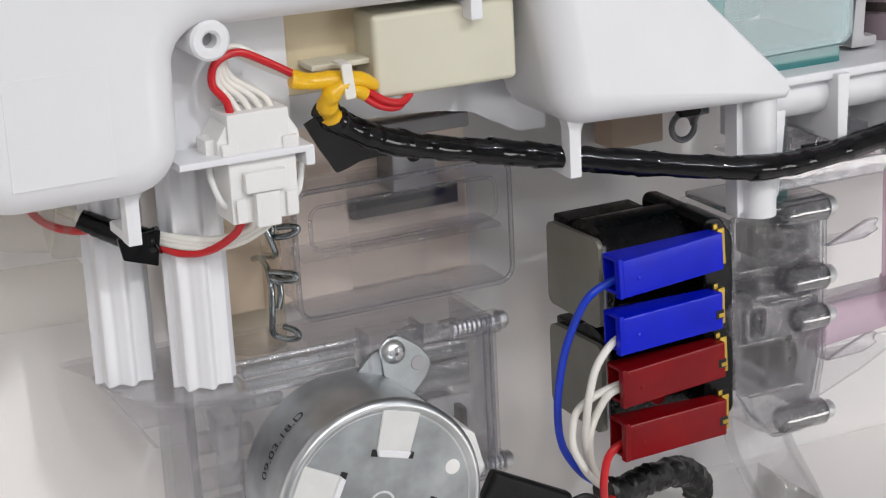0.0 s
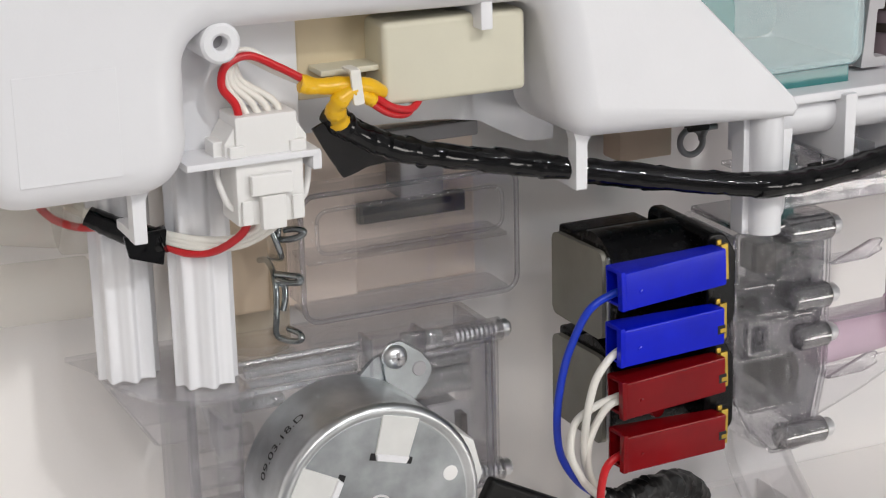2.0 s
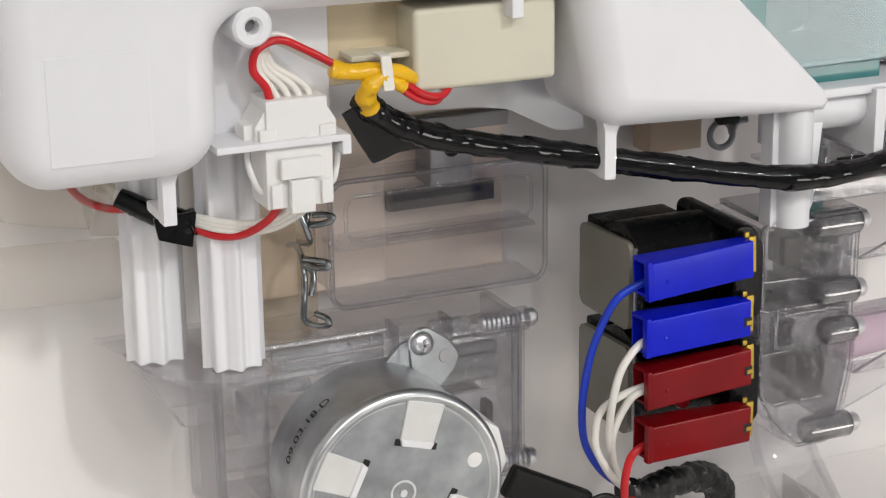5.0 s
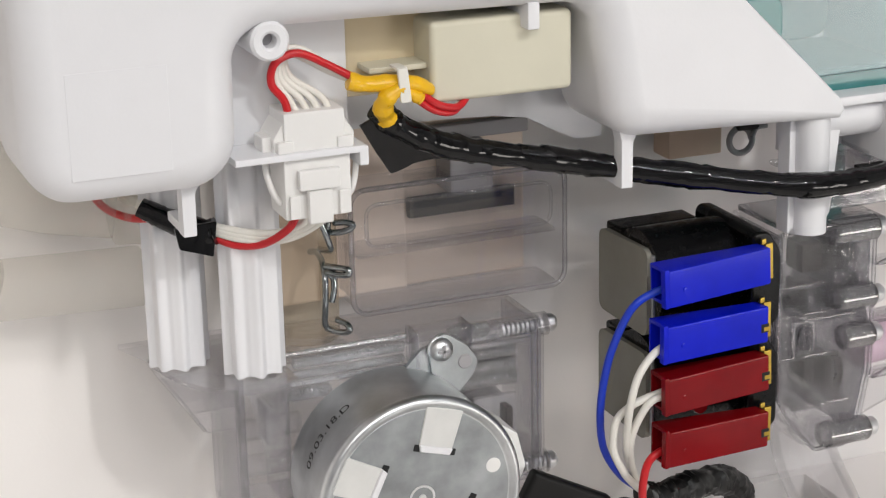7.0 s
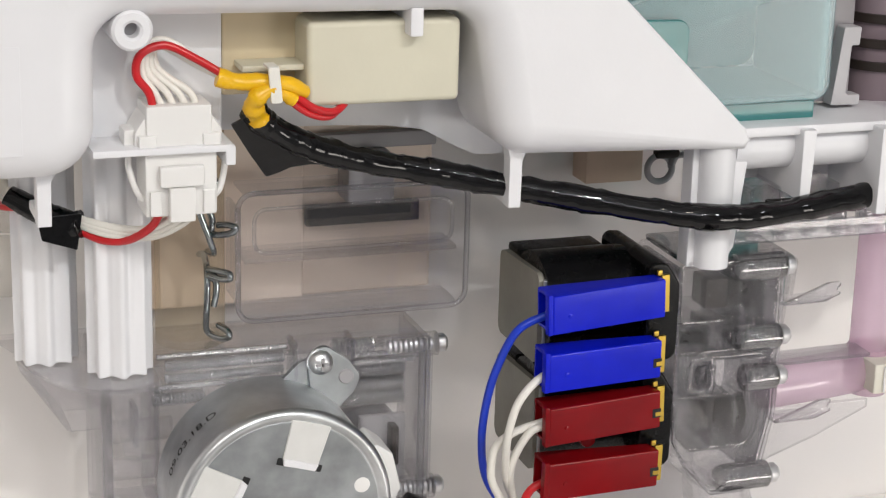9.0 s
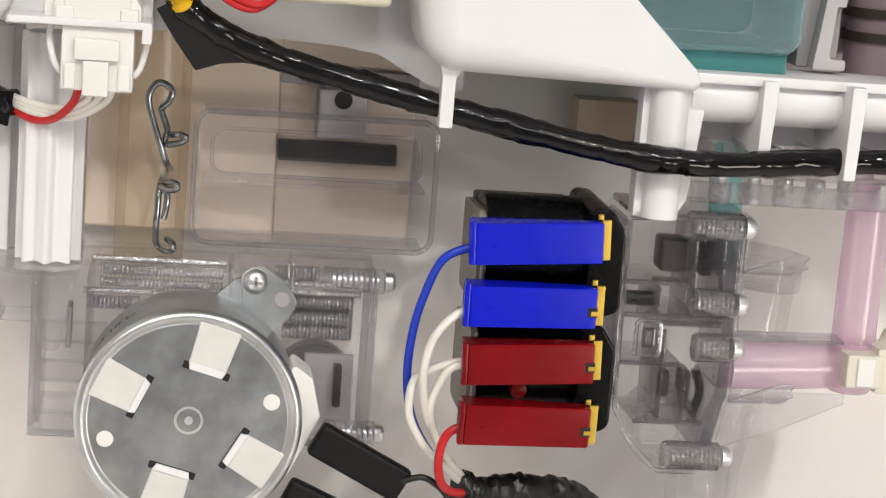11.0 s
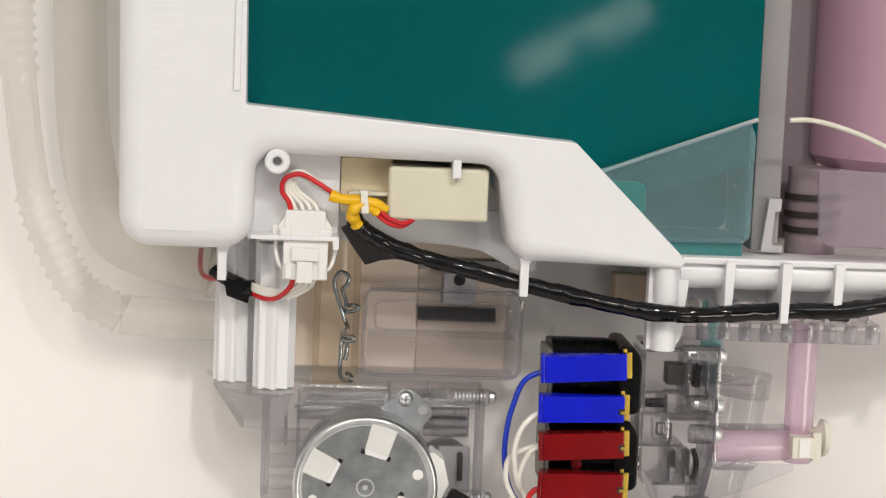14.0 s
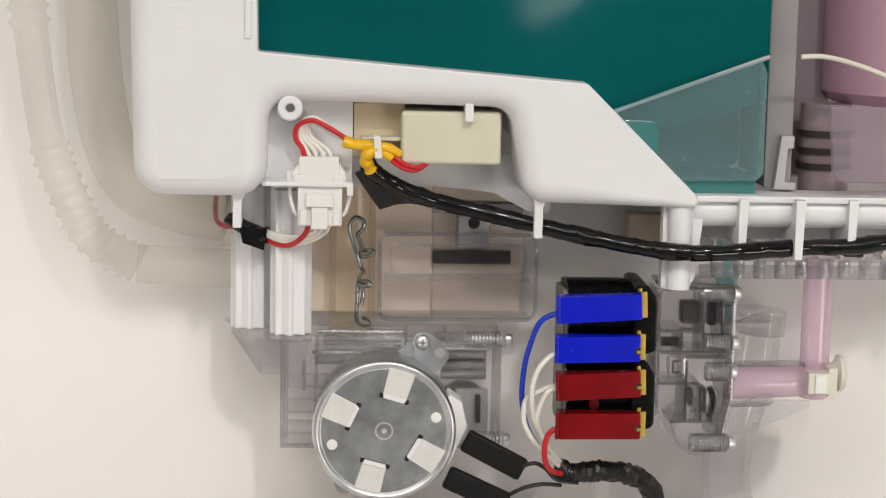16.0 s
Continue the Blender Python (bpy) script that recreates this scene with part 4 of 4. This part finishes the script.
# tubes
pp = thing("pink_tube", "clear tube filled with pink liquid", "tube")
part("riser", tube([(155.2, 9, 62), (155.2, 9, 18)], 5.2, 6, 24), PINKC, pp)
part("cross_tube", tube([(123.8, 5, 17.6), (140, 6.5, 17.9), (155.2, 9, 18.2)], 5.7, 8, 24), PINKC, pp)
part("corner", lathe([(0.01, 11.6), (4.8, 11.8), (5.7, 13), (5.7, 24)], (155.2, 9, 0), "z", 28), PINKC, pp)
part("web", slab([(124.4, 11.6), (153, 11.6), (153, 9.4), (139, 3), (123.4, -2.6)], 4, 5.2, 0.3, 2), CLEAR, pp, "clear stiffening web")
part("web", slab([(124.0, 24.4), (150, 24.6), (150, 25.6), (124.0, 25.2)], 0, 8, 0.2, 1), CLEARD, pp, "clear edge strip above the tube")
clipt = thing("tube_clip", "cream plastic tube clip with round knob", "clip")
part("bracket", box(150.8, 159.6, -1.5, 14, 14.8, 22.8, 0.8), CREAM, clipt)
part("inset", box(153.2, 157.4, -2.2, -1.4, 15.4, 22.2, 0.4), WHITE2, clipt)
part("jaw", box(158.2, 161.6, -0.8, 13, 13.6, 24.4, 0.6), CREAM, clipt)
part("knob", lathe([(0.01, 165.4), (5.8, 165.4), (6.7, 164.3), (6.7, 163.2), (4.6, 162.2), (3, 160.6)], (0, 7, 21.2), "x", 28), CREAM, clipt)
tt = thing("teal_tube", "clear tube tinted with teal liquid", "tube", at=(-4, 0, 0.8))
part("pipe", tube([(129, 24, 66), (129, 24, 44), (127, 20, 38)], 4.0, 8, 20), TEALC, tt)

# ---- tanks ----
tank = thing("teal_tank", "dark teal liquid tank with a glossy front", "tank")
part("body", slab([(-58, 330), (-58, 119.5), (45, 119.5), (45, 103), (80, 103), (131, 118), (132.9, 120, 1), (132.9, 330)], 4, 60), TEAL, tank)
# pale bar stands for light caught along the tank's slanted floor edge
part("sloped_rim", tube([(74, 1.2, 112.8), (79.8, 1.2, 114.9), (132.4, 1.2, 134.3)], 0.8, 4, 10), GREYL, tank, "sloping rim, made pale for the light on its edge")
tray = thing("teal_tray", "frosted pale teal tray below the tank", "tray", at=(-1.4, 0, 0.4))
part("body", slab([(60, 108), (131, 133), (133, 128), (133, 90.6, 4), (60, 89.6)], -1, 1.0, 0.6, 2), FROST, tray)
part("back_wall", slab([(60, 112), (131, 131), (131, 92, 4), (60, 92)], 34, 36), TEALF, tray, "teal tinted rear wall")
part("side_wall", box(131, 133, 1.2, 34, 92, 130, 0.5), FROST, tray)
part("bottom_wall", box(70, 131, 1.2, 34, 90, 91.6, 0.4), FROST, tray)
part("pocket", slab([(72, 111.5, 3), (95.5, 111, 3), (95.5, 94), (72, 94)], -1.4, 2, 0.4, 2), TEALP, tray)
part("base", box(104, 131, 2, 50, 84.8, 90.2, 0.5), TEALP, tray)
lat = thing("tank_latch", "grey-white plastic tank latch", "latch", at=(-5, 0, -0.8))
part("rail", box(139.6, 149.5, 12, 44, 88, 330, 0.8), RAIL, lat)
part("hook", slab([(144.6, 107, 0.5), (149.3, 107, 0.5), (149, 102.5, 0.4), (147, 102.5, 0.4), (146.2, 90.5, 1), (150.2, 90.5, 0.5), (150.2, 88, 0.5), (142.4, 88, 0.5), (143.2, 94.5, 1)], 8, 11.8, 0.5, 2), GREYL, lat)
pt2 = thing("pink_tank", "pink liquid tank with a rounded front", "tank", at=(0, 0, -1))
part("body", lathe([(0.01, 118), (40, 118), (44, 122), (44, 330), (0.01, 330)], (204, 34, 0), "z", 64), PINK, pt2)
neck = part("neck", lathe([(0.01, 86), (9, 84), (9, 118), (0.01, 118)], (158.4, 22, 0), "z", 32), NECK, pt2, "mauve-grey neck")
for z in (106.4, 100.2, 94.6):
    part("neck_ring", lathe([(0.01, z), (10, z), (10, z + 2.2), (0.01, z + 2.2)], (158.4, 22, 0), "z", 32), RUBBER, neck)
# the same caught light, carried on round the pink tank as a bar
part("rim", tube([(141, -9.6, 136), (148, -9.8, 136.3), (156.6, -9.8, 134.7), (168, -10.6, 131), (180, -11, 125.5)], 0.9), CREAM, pt2, "curved rim, made pale for the light on its edge")
tr2 = thing("mauve_tray", "frosted mauve tray below the pink tank", "tray", at=(-3.6, 0, 0))
part("body", slab([(156.5, 118, 1), (250, 118), (250, 90.8, 3), (158.5, 91.5, 5)], -6, -4, 0.8, 2), FROSTP, tr2)
# block added in mauve-grey for the shaded left edge of the pink tank
part("column", box(147.5, 168, 40, 60, 88, 330, 3), NECK, tr2, "mauve-grey block added for the pink tank's shaded edge")

# ---- back of the case ----
bc = thing("rear_case", "clear and warm white rear case with dark slot", "case", at=(-3, 0, -0.8))
bp = box(-24, 22, 54, 57, 34, 84, 0.6)
bp = box(22, 56, 56.2, 58, 34, 84, 0.6, bm=bp)
part("rear_plate", bp, PANEL, bc, smooth=False)
part("slot", box(22.4, 51.6, 52.4, 55, 53, 58.1, 0.2), SLOT, bc, "dark slot")
tower = part("tower", box(31, 43, 46, 56, 60, 72, 0.8), GREYP, bc)
part("tower_hole", lathe([(0.01, 45.8), (2.2, 45.8), (2.2, 47)], (37, 0, 69.5), "y", 20), SLOT, tower)
part("recess_frame", box(22, 56, 53, 56.2, 72, 76, 0.5), GREYP, bc)
part("moulded_cover", slab([(2, 66, 4), (60, 66, 4), (60, 34, 4), (2, 34, 4)], 40, 41.2, 0.5, 2), CLEARX, bc, "clear moulded cover")
lip([(2, 66, 4), (60, 66, 4), (60, 34, 4), (2, 34, 4)], 40, 0.7, CLEARD, bc)
lip([(6, 62, 3), (56, 62, 3), (56, 51, 3), (6, 51, 3)], 39.8, 0.5, CLEAR2, bc)
for x0, x1, z0, z1 in ((4, 58, 64.8, 66), (4, 58, 48, 49.2), (4, 58, 34, 35.2), (2, 3.2, 38, 62)):
    part("cover_rib", box(x0, x1, 41.3, 53, z0, z1, 0.4), CLEAR, bc)
part("tan_block", box(95.5, 111.5, 50, 59, 60, 73, 0.5), TANBLK, bc, "tan foam block")
part("hose_barrel", tube([(-8, 48, 28), (-8, 48, 84)], 8.5, 4, 28), AMBER, bc, "amber tinted hose barrel")
ring = thing("hose_clamp", "grey wire hose clamp ring", "clamp")
part("loop", tube([(109.2 + 3.4 * math.cos(radians(15 * i)), 42 - 0.03 * i, 64.6 + 3.4 * math.sin(radians(15 * i))) for i in range(26)], 0.85, sides=10, straight=True), GREYP, ring)
part("tail", tube([(112.4, 41.2, 65.6), (113.6, 41, 67.8), (116.4, 40.6, 68.2)], 0.85, 6, 10), GREYP, ring)
part("grip", box(107.6, 114.2, 40, 43, 67.4, 69.6, 0.7), RUBBER, ring, "dark clamp grip")

big = thing("drain_hose", "wide clear drain hose bending behind the valve", "hose", at=(-5, 0, 0))
part("hose_wall", tube([(148, 48, 34), (146, 48, 12), (140, 46, -8), (136, 40, -26), (138, 26, -44), (140, 20, -62)], 9, 8, 28), CLEAR, big)
part("cuff", tube([(148.4, 48, 37), (147.6, 48, 28)], 10.2, 3, 28), CLEAR2, big)

# ---- hoses at the side ----
hose = thing("corrugated_hose", "clear corrugated drain hose", "hose", at=(-1.7, 0, -1))
hp = spline([(-128, 40, 330), (-128, 40, 270), (-128, 40, 210), (-128, 40, 170), (-126, 40, 140), (-120, 38, 100), (-112, 38, 78), (-103, 38, 63), (-88, 40, 54)], 60)
even, run = [hp[0]], 0.0
for p0, p1 in zip(hp, hp[1:]):
    run += (p1 - p0).length
    if run >= 0.75:
        even.append(p1)
        run = 0.0


def ribbed(s):
    i = int(round(s * (len(even) - 1)))
    z = even[i].z
    if 98 < z < 138:
        return 6.0
    return 6.2 + 1.5 * max(0.0, math.cos(2 * math.pi * i / 5.0))


part("hose_wall", tube(even, ribbed, sides=20, straight=True), HOSE, hose)
part("end_pipe", tube([(-88, 40, 54), (-70, 41, 53), (-52, 42, 52)], 7.2, 6, 24), MILK, hose, "smooth milky end pipe")
wt = thing("wide_tube", "wide milky translucent tube", "tube", at=(-2, 0, -1.2))
part("tube_wall", tube([(-106, 50, 330), (-106, 50, 270), (-106, 50, 210), (-105.6, 50, 170), (-105, 50, 145), (-103.4, 50, 122), (-99, 50, 98), (-90, 48, 82), (-74, 46, 75), (-56, 42, 72)], 9.5, 14, 28), MILK, wt)
part("cuff", tube([(-56, 42, 72), (-46, 42, 71)], 11, 4, 28), MILK, wt)

# unseen glowing bar on a stand, set where the tank front mirrors it
sign = thing("streak_glow_bar", "unseen glowing bar, added for the streak on the teal tank", "sign")
sg = Matrix.Translation((420, -2700, 126)) @ Matrix.Rotation(radians(-28), 4, "Y")
part("face", box(-125, 125, -10, 30, -26, 26, 6, 2, m=sg), LIT, sign)
part("stand", box(-20, 20, 35, 60, -900 - 126, 0, 4, m=Matrix.Translation((420, -2700, 126))), GREYP, sign)
